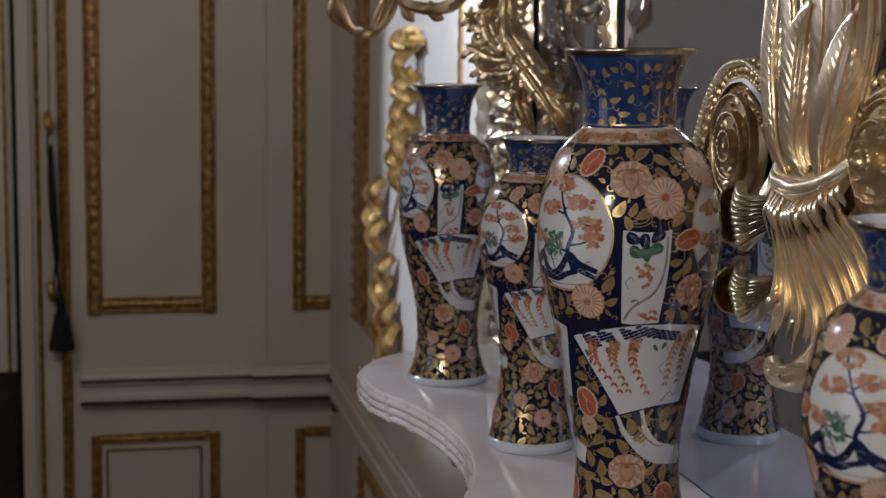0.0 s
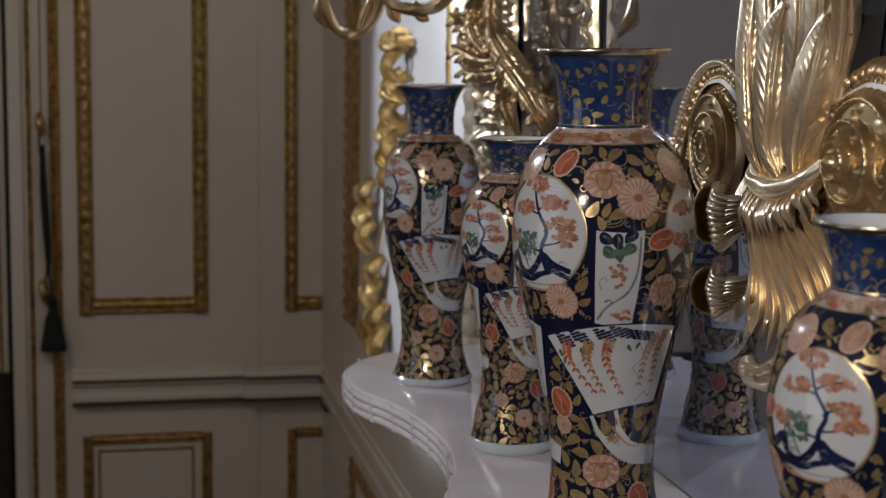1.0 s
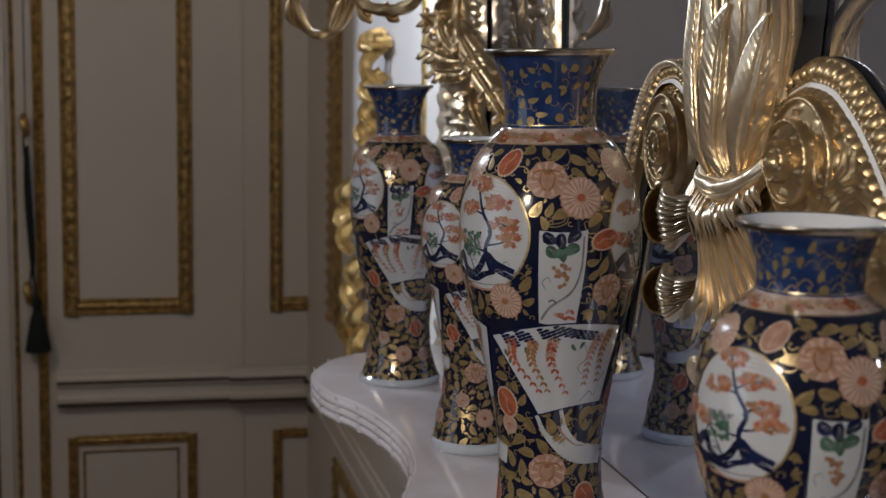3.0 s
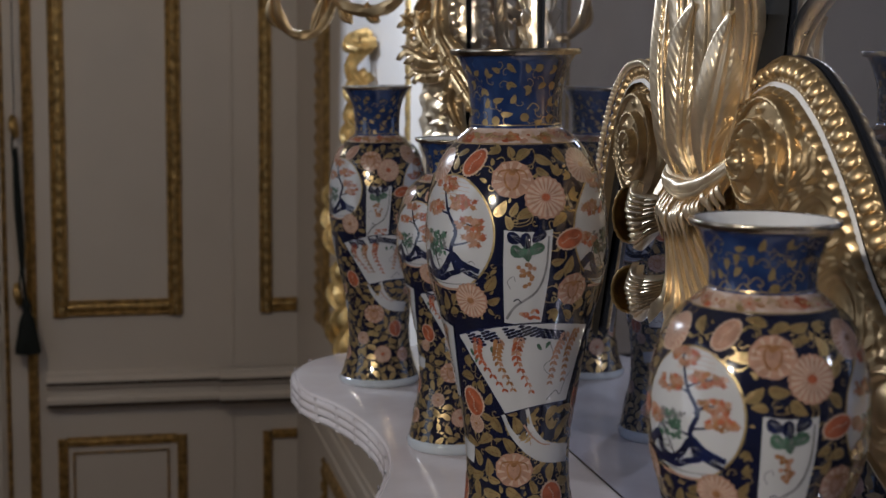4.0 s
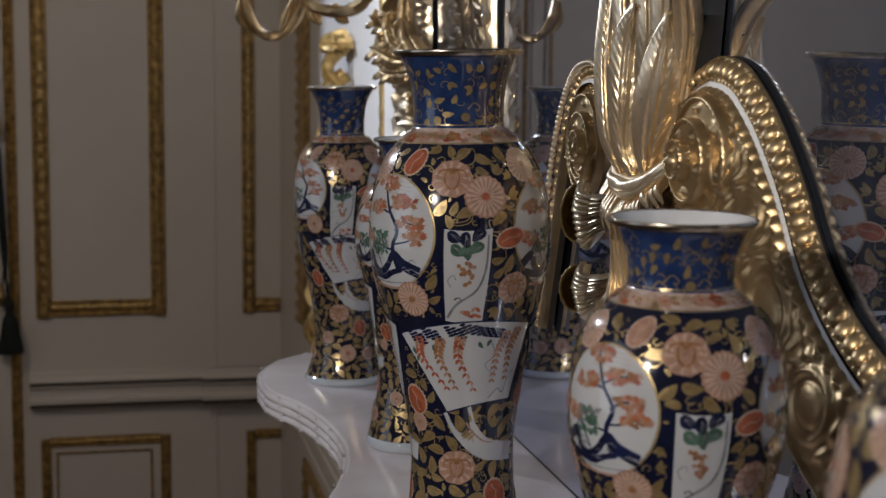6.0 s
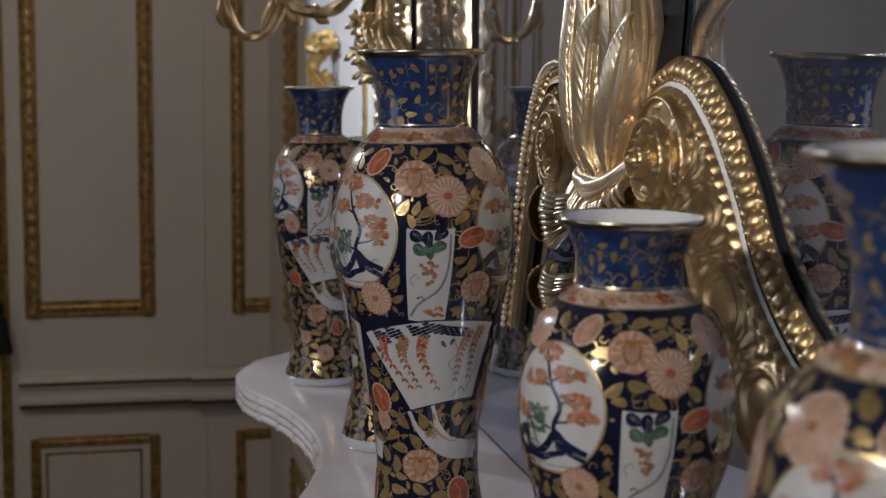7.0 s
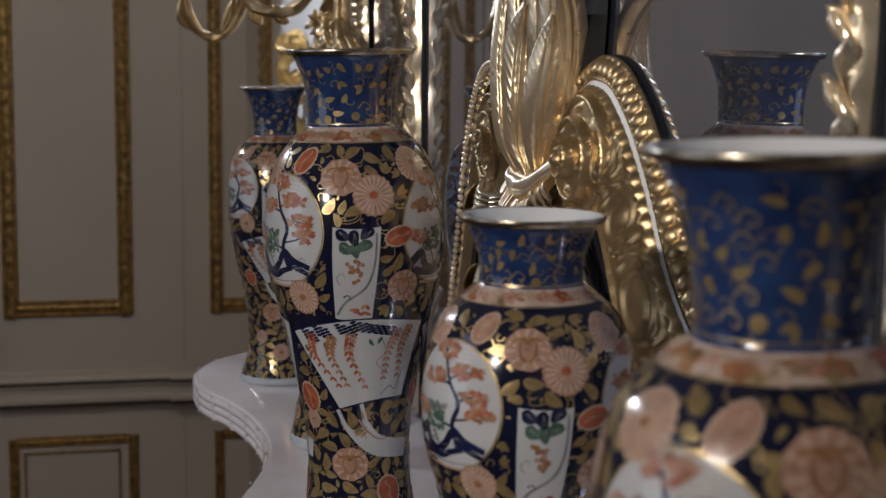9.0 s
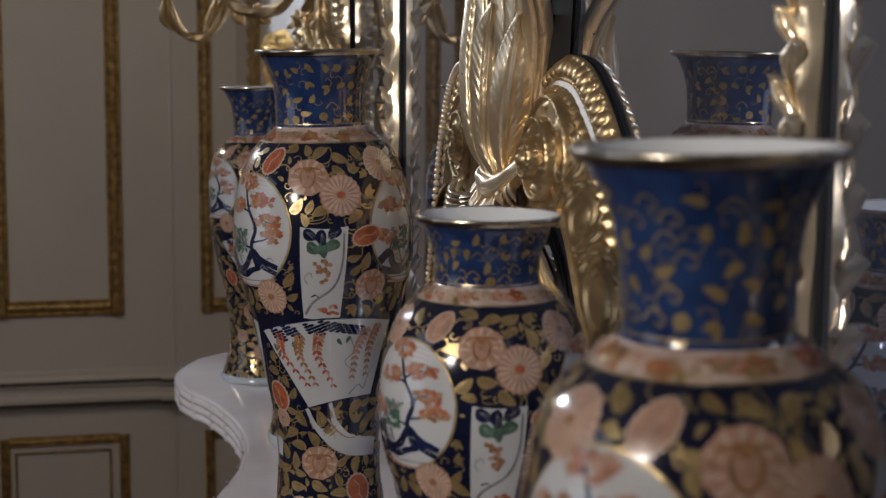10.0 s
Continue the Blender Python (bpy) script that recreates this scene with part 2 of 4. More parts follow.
# ---- vases ----
def vase_profile(kind):
    """(radius in rim radii, share of the height from the top) from lip to foot."""
    if kind == "tall":
        neck, collar, slim = 0.160, 0.182, 0.65
        body = [(1.14, 0.035), (1.28, 0.085), (1.37, 0.16), (1.39, 0.235), (1.37, 0.33), (1.265, 0.44), (1.10, 0.55), (0.97, 0.64), (0.89, 0.73), (0.87, 0.79), (0.92, 0.87), (1.03, 0.935), (1.12, 0.968)]
        shoulder = 0.88
    else:
        neck, collar, slim = (0.136, 0.162, 0.71) if kind == "centre" else (0.110, 0.134, 0.72)
        body = [(1.12, 0.029), (1.25, 0.068), (1.345, 0.115), (1.40, 0.180), (1.40, 0.243), (1.34, 0.295), (1.24, 0.348), (1.13, 0.405), (1.045, 0.463), (0.93, 0.547), (0.85, 0.616), (0.81, 0.675), (0.81, 0.735), (0.86, 0.81), (0.97, 0.89), (1.06, 0.958)]
        if kind == "short":
            body = [(r * 1.045, f) for r, f in body]
        shoulder = 0.95
    top = [(1.00, 0.0), (0.93, 0.008), (0.85, 0.022), (0.5 * slim + 0.39, 0.055), (slim, 0.6 * neck), (slim - 0.015, 0.85 * neck), (slim, neck), (0.5 * slim + 0.46, neck + 0.45 * (collar - neck)), (shoulder, collar)]
    return top + [(r, collar + f * (1 - collar)) for r, f in body]


# ---- porcelain ----
GLAZE = dict(coat=1.0, spec=0.5)
INSIDE = material("white_inner_glaze", (0.66, 0.67, 0.68), 0.10, vary=0.02, scale=25, **GLAZE)
WHITE = material("white_porcelain", (0.42, 0.425, 0.44), 0.10, vary=0.02, scale=25, **GLAZE)
COLLAR = material("collar_ground", (0.36, 0.25, 0.20), 0.14, vary=0.25, scale=90, second=(0.50, 0.42, 0.38), **GLAZE)
FOOT = material("pale_glaze", (0.44, 0.48, 0.52), 0.12, vary=0.05, scale=30, **GLAZE)
COBALT = material("dark_cobalt_ground", (0.0065, 0.0072, 0.018), 0.12, vary=0.2, scale=60, second=(0.0055, 0.0088, 0.031), **GLAZE)
NECK = material("cobalt_neck", (0.018, 0.042, 0.122), 0.12, vary=0.2, scale=70, second=(0.007, 0.017, 0.066), **GLAZE)
NAVY = material("underglaze_blue", (0.010, 0.016, 0.06), 0.12, vary=0.3, scale=120, **GLAZE)
LEAF_GILT = material("gilt_enamel", (0.40, 0.29, 0.135), 0.30, 0.6, vary=0.16, scale=160, bump=0.15, bump_scale=500, rough_vary=0.06)
RED = material("iron_red_enamel", (0.36, 0.10, 0.05), 0.2, vary=0.2, scale=150, coat=0.6)
SALMON = material("salmon_enamel", (0.37, 0.215, 0.155), 0.22, vary=0.12, scale=200, coat=0.6)
PINK = material("pale_pink_enamel", (0.46, 0.33, 0.26), 0.22, vary=0.1, scale=200, coat=0.6)
BROWN = material("brown_enamel", (0.30, 0.15, 0.07), 0.25, vary=0.2, scale=150, coat=0.5)
LEAF_GREEN = material("green_enamel", (0.07, 0.14, 0.10), 0.2, vary=0.25, scale=150, coat=0.6)
GREY = material("grey_line_enamel", (0.20, 0.20, 0.21), 0.2, vary=0.2, scale=120, coat=0.6)
LIP_GILT = material("worn_gilt_lip", (0.72, 0.63, 0.50), 0.24, 1.0, vary=0.2, scale=90, rough_vary=0.06)

PX = 169.0  # drawing units in one rim radius
# drawing heights, and the share of the vase's height at which they lie
DRAWN = (105, 305, 345, 592, 702, 940, 1150, 1398, 1583)
SHARE = (0.0, 0.136, 0.162, 0.315, 0.388, 0.555, 0.708, 0.870, 1.0)
REF = {"centre": (0.136, 0.162), "tall": (0.160, 0.182), "short": (0.110, 0.134)}


class Painter:
    """Lays flat drawn shapes on a turned body, each enamel in a mesh of its own."""

    def __init__(self, kind, radius, height):
        table = catmull(vase_profile(kind), 400)
        self.t = np.array([q[1] for q in table])
        self.r = np.array([q[0] for q in table]) * radius
        self.z = (1 - self.t) * height
        self.unit = 0.94 * radius / PX
        self.kind, self.radius, self.height = kind, radius, height
        ds = np.hypot(np.diff(self.r), np.diff(self.z))
        self.s = np.r_[0, np.cumsum(ds)]
        self.layers = {}
        self.taken = []

    def s_at(self, y):
        """Arc length for a drawing height of the centre vase."""
        n0, c0 = REF["centre"]
        n1, c1 = REF[self.kind]
        t = np.interp(np.interp(y, DRAWN, SHARE), (0, n0, c0, 1.0), (0, n1, c1, 1.0))
        return float(np.interp(t, self.t, self.s))

    def r_at(self, s):
        return float(np.interp(s, self.s, self.r))

    def point(self, th, s, off):
        r, z = np.interp(s, self.s, self.r), np.interp(s, self.s, self.z)
        e = 0.0006
        dr = (np.interp(s + e, self.s, self.r) - np.interp(s - e, self.s, self.r)) / (2 * e)
        dz = (np.interp(s + e, self.s, self.z) - np.interp(s - e, self.s, self.z)) / (2 * e)
        nr, nz = -dz, dr
        k = math.hypot(nr, nz) or 1.0
        r, z = r + off * nr / k, z + off * nz / k
        return (r * math.sin(th), -r * math.cos(th), z)

    def turn(self, x, y):
        """The angle at which a drawing point lies on the front."""
        r = self.r_at(self.s_at(y)) * PX / self.radius
        return math.asin(max(-1.0, min(1.0, (x - 325) / r)))

    def lay(self, mat, rows, level, closed):
        """rows of (theta, s)."""
        vs, fs = self.layers.setdefault(mat.name, (mat, [], []))[1:]
        off = 0.00012 + 0.00013 * level
        base, n = len(vs), len(rows[0])
        for row in rows:
            vs.extend(self.point(th, s, off) for th, s in row)
        for i in range(len(rows) - 1):
            for j in range(n if closed else n - 1):
                a, b = base + i * n + j, base + i * n + (j + 1) % n
                fs.append((a, a + n, b + n, b))

    def blob(self, mat, th, s, shape, level=0, turn=0.0, rings=2):
        """A star-shaped spot round (th, s). shape: (dx, dy) round the edge, in drawing units."""
        c, sn = math.cos(turn), math.sin(turn)
        r0 = self.r_at(s)
        rows = []
        for k in range(rings + 1):
            f = max(k / rings, 0.02)
            rows.append([(th + (dx * c - dy * sn) * f * self.unit / r0, s + (dx * sn + dy * c) * f * self.unit) for dx, dy in shape])
        self.lay(mat, rows[::-1], level, True)

    def ribbon(self, mat, th, s, pts, w0, w1, level=0, n=10):
        """A drawn line through pts, from width w0 to w1."""
        r0 = self.r_at(s)
        p = catmull(pts, n)
        rows = [[], []]
        for k, q in enumerate(p):
            d = p[min(k + 1, n)] - p[max(k - 1, 0)]
            d = d / (np.linalg.norm(d) or 1)
            w = (w0 + (w1 - w0) * k / n) / 2
            for row, sg in zip(rows, (-1, 1)):
                x, y = q[0] - d[1] * w * sg, q[1] + d[0] * w * sg
                row.append((th + x * self.unit / r0, s + y * self.unit))
        self.lay(mat, rows, level, False)

    def finish(self, parent):
        for mat, vs, fs in self.layers.values():
            me = bpy.data.meshes.new("decoration")
            me.from_pydata(vs, [], fs)
            me.materials.append(mat)
            me.polygons.foreach_set("use_smooth", [True] * len(fs))
            ob = new("painted_" + mat.name.replace("_enamel", "").replace("white_porcelain", "reserve"), me)
            ob.parent = parent
            tagged(ob, "painted decoration in " + mat.name.replace("_", " "), kind="stuff")


def ellipse(a, b, n=14, wave=0.0, lobes=0):
    return [(a * (1 + wave * math.cos(lobes * 2 * math.pi * k / n)) * math.cos(2 * math.pi * k / n), b * (1 + wave * math.cos(lobes * 2 * math.pi * k / n)) * math.sin(2 * math.pi * k / n)) for k in range(n)]


def leaf_shape(length, width, n=12, lean=0.15):
    out = []
    for k in range(n):
        u = 2 * math.pi * k / n
        x = math.cos(u)
        w = math.sin(u) * (1 - 0.35 * x) * (1 - 0.25 * abs(x) ** 3)
        out.append((length / 2 * x, width / 2 * w + lean * width * (1 - x * x)))
    return out


def chrysanthemum(p, th, s, r, level, eye=True, squash=1.0, tones=None):
    base, line = tones or (SALMON, PINK)
    p.blob(base, th, s, [(x * squash, y) for x, y in ellipse(r, r, 40, 0.035, 20)], level, rings=3)
    for k in range(20):
        u = 2 * math.pi * k / 20 + 0.1
        p.ribbon(line, th, s, [(0.24 * r * math.cos(u) * squash, 0.24 * r * math.sin(u)), (0.9 * r * math.cos(u) * squash, 0.9 * r * math.sin(u))], 0.04 * r, 0.15 * r, level + 1, 3)
    p.blob(RED if eye else BROWN, th, s, ellipse(0.2 * r * squash, 0.17 * r, 12), level + 2)


def peony(p, th, s, r, level, rnd, tone=None):
    p.blob(tone or SALMON, th, s, ellipse(r, r * 0.93, 32, 0.03, 9), level, rings=3)
    for k in range(11):
        u = 2 * math.pi * k / 11 + rnd.uniform(-0.1, 0.1)
        p.ribbon(PINK, th, s, [(0.5 * r * math.cos(u), 0.5 * r * math.sin(u)), (0.9 * r * math.cos(u + 0.1), 0.85 * r * math.sin(u + 0.1))], 0.06 * r, 0.2 * r, level + 1, 3)
    for sg in (-1, 1):
        p.ribbon(BROWN, th, s, [(0.02 * sg * r, -0.5 * r), (0.34 * sg * r, -0.2 * r), (0.28 * sg * r, 0.3 * r), (0.05 * sg * r, 0.55 * r)], 0.05 * r, 0.12 * r, level + 2, 8)
        p.ribbon(BROWN, th, s, [(0.1 * sg * r, -0.45 * r), (0.6 * sg * r, -0.35 * r), (0.75 * sg * r, 0.05 * r)], 0.12 * r, 0.03 * r, level + 2, 8)
    p.blob(BROWN, th, s - 0.3 * r * p.unit, ellipse(0.17 * r, 0.14 * r, 10), level + 2)


def poppy(p, th, s, a, b, turn, level, tone=None):
    p.blob(PINK, th, s, ellipse(a, b, 44, 0.05, 22), level, turn)
    p.blob(tone or RED, th, s, ellipse(a * 0.88, b * 0.84, 20), level + 1, turn)
    c, sn = math.cos(turn), math.sin(turn)
    for k in range(9):
        x = (-0.6 + 0.15 * k) * a
        y = 0.1 * b * math.cos(k)
        p.blob(PINK, th + (x * c - y * sn) * p.unit / p.r_at(s), s + (x * sn + y * c) * p.unit, ellipse(0.045 * a, 0.1 * b, 6), level + 2, turn, 1)


def landscape_panel(p, th, s, a, b, rnd):
    """Oval reserve with a red maple on dark blue rocks."""
    p.blob(LEAF_GILT, th, s, ellipse(a * 1.04, b * 1.035, 48), 0, rings=4)
    p.blob(WHITE, th, s, ellipse(a, b, 48), 1, rings=5)
    k = a / 120.0
    trunk = [(30, 80), (16, 34), (30, -6), (4, -44), (-14, -84), (-24, -108)]
    p.ribbon(NAVY, th, s, [(x * k, y * k) for x, y in trunk], 13 * k, 4 * k, 2, 20)
    for limb in ([(22, -4), (50, -22), (74, -18)], [(18, 26), (56, 18), (84, 6)], [(8, -40), (-30, -46), (-64, -38)], [(20, 40), (-30, 30), (-72, 22)], [(2, -50), (36, -66), (60, -70)]):
        p.ribbon(NAVY, th, s, [(x * k, y * k) for x, y in limb], 5 * k, 2 * k, 2)
    for cx, cy, rx, ry, count in ((-16, -104, 40, 14, 30), (-52, -52, 42, 15, 30), (44, -66, 42, 14, 28), (66, -22, 36, 13, 24), (78, 10, 30, 15, 26), (-76, 18, 26, 12, 18)):
        for _ in range(count):
            u, w = rnd.uniform(0, 2 * math.pi), rnd.uniform(0.05, 1) ** 0.5
            x, y = (cx + w * rx * math.cos(u)) * k, (cy + w * ry * math.sin(u)) * k
            p.blob(rnd.choice((RED, SALMON, SALMON, BROWN)), th + x * p.unit / p.r_at(s), s + y * p.unit, ellipse(8.5 * k, 5.4 * k, 10, 0.3, 5), 3, rnd.uniform(-0.5, 0.5), 1)
    for _ in range(55):
        x, y = (-34 + rnd.uniform(-32, 32)) * k, (28 + rnd.uniform(-28, 22)) * k
        p.blob(rnd.choice((LEAF_GREEN, LEAF_GREEN, GREY)), th + x * p.unit / p.r_at(s), s + y * p.unit, ellipse(7 * k, 4.5 * k, 8, 0.2, 4), 3, rnd.uniform(-1, 1), 1)
    for rock, w in (([(-100, 70), (-72, 52), (-58, 80), (-30, 90), (-2, 72), (20, 45), (45, 62), (88, 78)], 20), ([(-92, 88), (-60, 96), (-20, 100), (10, 88), (40, 80)], 17), ([(-75, 62), (-62, 30), (-40, 50), (-22, 84)], 4), ([(28, 66), (60, 82), (84, 92)], 16)):
        p.ribbon(NAVY, th, s, [(x * k, y * k) for x, y in rock], w * k, w * 0.6 * k, 3, 24)
    for j in range(16):
        x, y = rnd.uniform(-80, 70) * k, rnd.uniform(60, 98) * k
        p.ribbon(GREY, th, s, [(x, y), (x + 9 * k, y - 4 * k), (x + 17 * k, y + 3 * k)], 2.2 * k, 1.2 * k, 4, 4)
    for j in range(5):
        y = (-118 + 9 * j) * k
        p.ribbon(PINK, th, s, [(-20 * k - 4 * j * k, y), (20 * k, y - 2 * k), (58 * k, y + 2 * k)], 1.8 * k, 1.2 * k, 2, 6)
    p.ribbon(SALMON, th, s, [(-70 * k, 118 * k), (0, 124 * k), (62 * k, 116 * k)], 7 * k, 3 * k, 2)
    p.ribbon(GREY, th, s, [(-86 * k, 108 * k), (0, 112 * k), (82 * k, 104 * k)], 2.5 * k, 2 * k, 2)
    p.blob(SALMON, th - 92 * k * p.unit / p.r_at(s), s + 8 * k * p.unit, ellipse(20 * k, 11 * k, 8), 2)


def scroll_panel(p, th, s, rnd):
    """Upright reserve with a vine, a bunch of grapes and a dark leaf."""
    rows = []
    for v in np.linspace(-1, 1, 12):
        y = v * 128
        lo, hi = -62 - 3 * v, 70 - 22 * (v + 1) / 2
        rows.append([(th + (lo + (hi - lo) * u) * p.unit / p.r_at(s), s + (y + 6 * math.sin(3 * u)) * p.unit) for u in np.linspace(0, 1, 9)])
    p.lay(WHITE, rows[::-1], 1, False)
    p.ribbon(GREY, th, s, [(58, -110), (50, -20), (26, 40), (-30, 80), (-58, 118)], 5, 8, 2, 16)
    for x, y, t, m in ((-30, -108, 0.5, NAVY), (0, -98, 1.4, NAVY), (32, -108, 2.5, NAVY), (-22, -72, 0.6, LEAF_GREEN), (4, -66, 1.6, LEAF_GREEN), (26, -74, 2.6, LEAF_GREEN)):
        p.blob(m, th + x * p.unit / p.r_at(s), s + y * p.unit, leaf_shape(46, 30), 3, t)
        for d in (-0.5, 0.0, 0.5):
            p.ribbon(GREY, th, s, [(x - 14 * math.cos(t), y - 14 * math.sin(t)), (x + 16 * math.cos(t + d), y + 16 * math.sin(t + d))], 1.6, 1.0, 4, 3)
    for _ in range(20):
        y = rnd.uniform(-38, 26)
        x = rnd.uniform(-26, 26) * (1 - (y + 38) / 90)
        p.blob(rnd.choice((SALMON, BROWN)), th + x * p.unit / p.r_at(s), s + y * p.unit, ellipse(6, 6, 8), 3, 0, 1)
    for _ in range(9):
        p.blob(rnd.choice((RED, SALMON)), th + rnd.uniform(-14, 38) * p.unit / p.r_at(s), s + rnd.uniform(92, 116) * p.unit, ellipse(9, 5, 8), 3, rnd.uniform(-1, 1), 1)
    p.ribbon(GREY, th, s, [(-44, 30), (-52, 10), (-36, -4), (-30, 10)], 2.5, 1.5, 2)
    p.ribbon(NAVY, th, s, [(-36, 66), (-24, 60), (-14, 70)], 4, 2, 2)


def fan_panel(p, th, s, rnd):
    """Open fan reserve with hanging wisteria."""
    tl, tr, br, bl = np.array((-190, -84)), np.array((180, -106)), np.array((142, 106)), np.array((-66, 132))

    def at(u, v):
        q = (tl * (1 - u) + tr * u) * (1 - v) + (bl * (1 - u) + br * u) * v
        return q + np.array((0, -34 * math.sin(math.pi * u) * (1 - 0.7 * v)))

    p.lay(NAVY, [[(th + at(u, v)[0] * p.unit / p.r_at(s), s + at(u, v)[1] * p.unit) for u in np.linspace(-0.012, 1.012, 25)] for v in np.linspace(-0.02, 1.02, 12)][::-1], 2, False)
    p.lay(WHITE, [[(th + at(u, v)[0] * p.unit / p.r_at(s), s + at(u, v)[1] * p.unit) for u in np.linspace(0, 1, 25)] for v in np.linspace(0, 1, 12)][::-1], 3, False)
    for x0, y0, x1, y1, m in ((-130, -78, -62, 62, RED), (-72, -78, -38, 60, BROWN), (-22, -85, 14, 66, RED), (100, -92, 68, 44, SALMON), (136, -98, 112, 40, BROWN)):
        pts = [(x0, y0), (x0 * 0.75 + x1 * 0.25 - 14, y0 * 0.6 + y1 * 0.4), (x1, y1)]
        p.ribbon(m, th, s, pts, 3, 1.5, 4, 10)
        line = catmull(pts, 9)
        for k, q in enumerate(line):
            size = 1 - 0.045 * k
            for sg in (-1, 1):
                p.blob(rnd.choice((m, m, SALMON)), th + (q[0] + sg * 8.5 * size) * p.unit / p.r_at(s), s + (q[1] + 2) * p.unit, leaf_shape(23 * size, 12 * size, 8), 5, sg * 0.95 + math.pi / 2 * (1 - sg), 1)
    for cx, cy in ((-140, -84), (-100, -96), (-40, -104), (-2, -112), (42, -102), (72, -96)):
        for i in range(4):
            for j in range(3):
                p.blob(NAVY, th + (cx + (j - 1) * 15 + 4 * i) * p.unit / p.r_at(s), s + (cy + (i - 1.5) * 8 + 3 * j) * p.unit, ellipse(9.5, 4.2, 8), 5, 0.25 * math.copysign(1, cx), 1)
    for x, y, t in ((-150, -40, 1.2), (-140, -20, 1.9), (30, -62, 1.0), (52, -66, 2.1), (96, -70, 0.8), (-90, -52, 1.4)):
        p.blob(LEAF_GREEN, th + x * p.unit / p.r_at(s), s + y * p.unit, leaf_shape(24, 11, 8), 4, t, 1)
    p.ribbon(GREY, th, s, [(58, -70), (70, -30), (44, -4), (66, 22), (84, 12)], 2.5, 1.5, 4, 14)
    p.ribbon(GREY, th, s, [(60, 96), (90, 70), (108, 84), (124, 40), (140, 20)], 3, 2, 4, 14)


def painted(p, rnd):
    kind = p.kind
    ovals, scrolls, fans = [], [], []
    third = 2 * math.pi / 3
    for k in range(3):
        th = k * third
        s_ov, s_sc, s_fan = p.s_at(592), p.s_at(702), p.s_at(940)
        landscape_panel(p, th - 0.92, s_ov, 150, 154, rnd)
        scroll_panel(p, th + 0.03, s_sc, rnd)
        fan_panel(p, th + 0.07, s_fan, rnd)
        ovals.append((th - 0.92, s_ov, 160, 164))
        scrolls.append((th + 0.03, s_sc, 76, 138))
        fans.append((th + 0.07, s_fan))
        # white band under the fan
        p.ribbon(WHITE, th + 0.1, p.s_at(1110), [(-34, -66), (-12, -4), (44, 52), (150, 74)], 74, 52, 3, 20)
        p.ribbon(SALMON, th + 0.1, p.s_at(1110), [(-10, -28), (10, 4), (40, 30), (70, 36)], 6, 3, 4, 10)
        for f, x, y, a in (("poppy", 210, 393, 0), ("peony", 298, 437, 55), ("chrys", 380, 488, 57), ("pale", 474, 405, 52), ("poppy2", 443, 605, 0), ("peony", 450, 738, 48), ("chrys2", 196, 765, 50), ("poppy3", 205, 1035, 0), ("peony", 305, 1208, 52), ("pale", 462, 1092, 28), ("poppy4", 405, 1290, 0), ("pale", 250, 1340, 34), ("chrys", 345, 1420, 44), ("peony", 440, 1430, 40)):
            t0, s0 = th + p.turn(x, y), p.s_at(y)
            r0 = p.r_at(s0)
            if f == "poppy":
                poppy(p, t0, s0, 46, 30, -1.05, 2, None if kind == "centre" else SALMON)
                a = 40
            elif f == "poppy2":
                poppy(p, t0, s0, 46, 28, -0.25, 2)
                a = 40
            elif f in ("poppy3", "poppy4"):
                poppy(p, t0, s0, 46, 38, 1.3, 2)
                a = 42
            elif f == "peony":
                peony(p, t0, s0, a, 2, rnd)
            elif f == "chrys":
                chrysanthemum(p, t0, s0, a, 4, True)
            elif f == "chrys2":
                chrysanthemum(p, t0, s0, a, 2, False)
            else:
                chrysanthemum(p, t0, s0, a, 2, False, tones=(PINK, SALMON))
            p.taken.append((t0, s0, a))
            for j in range(4):
                u0 = rnd.uniform(0, 6.28)
                c, sn, bend = math.cos(u0), math.sin(u0), rnd.choice((-1, 1))
                pts = [(0.9, 0.0), (1.3, 0.22 * bend), (1.7, 0.05 * bend), (1.95, -0.25 * bend), (1.75, -0.42 * bend), (1.62, -0.25 * bend)]
                p.ribbon(LEAF_GILT, t0, s0, [((x * c - y * sn) * a, (x * sn + y * c) * a) for x, y in pts], 3.6, 2.0, 0, 18)
    u = p.unit

    def free(th, s, r):
        for a, b, w, h in ovals:
            d = (th - a + math.pi) % (2 * math.pi) - math.pi
            if (d * p.r_at(s) / u / (w + r * 0.7)) ** 2 + ((s - b) / u / (h + r * 0.7)) ** 2 < 1:
                return False
        for a, b, w, h in scrolls:
            d = (th - a + math.pi) % (2 * math.pi) - math.pi
            if abs(d * p.r_at(b) / u) < w + r * 0.5 and abs(s - b) / u < h + r * 0.3:
                return False
        for a, b in fans:
            d = (th - a + math.pi) % (2 * math.pi) - math.pi
            y = (s - b) / u
            if -140 - r * 0.5 < y < 118 + r * 0.5:
                f = (y + 120) / 240
                x = d * p.r_at(b) / u
                if -208 + 112 * f - r * 0.6 < x < 216 - 56 * f + r * 0.6:
                    return False
        for a, b, q in p.taken:
            d = (th - a + math.pi) % (2 * math.pi) - math.pi
            if math.hypot(d * p.r_at(s), s - b) / u < (q + r) * 0.9:
                return False
        return True

    s0, s1 = p.s_at(362), p.s_at(1548)
    leaves = []
    for size, tries in ((21, 3000), (16, 4000), (11, 5000), (7, 4500)):
        for _ in range(tries):
            th, s = rnd.uniform(-math.pi, math.pi), rnd.uniform(s0, s1)
            if free(th, s, size):
                p.taken.append((th, s, size))
                leaves.append((th, s, size))
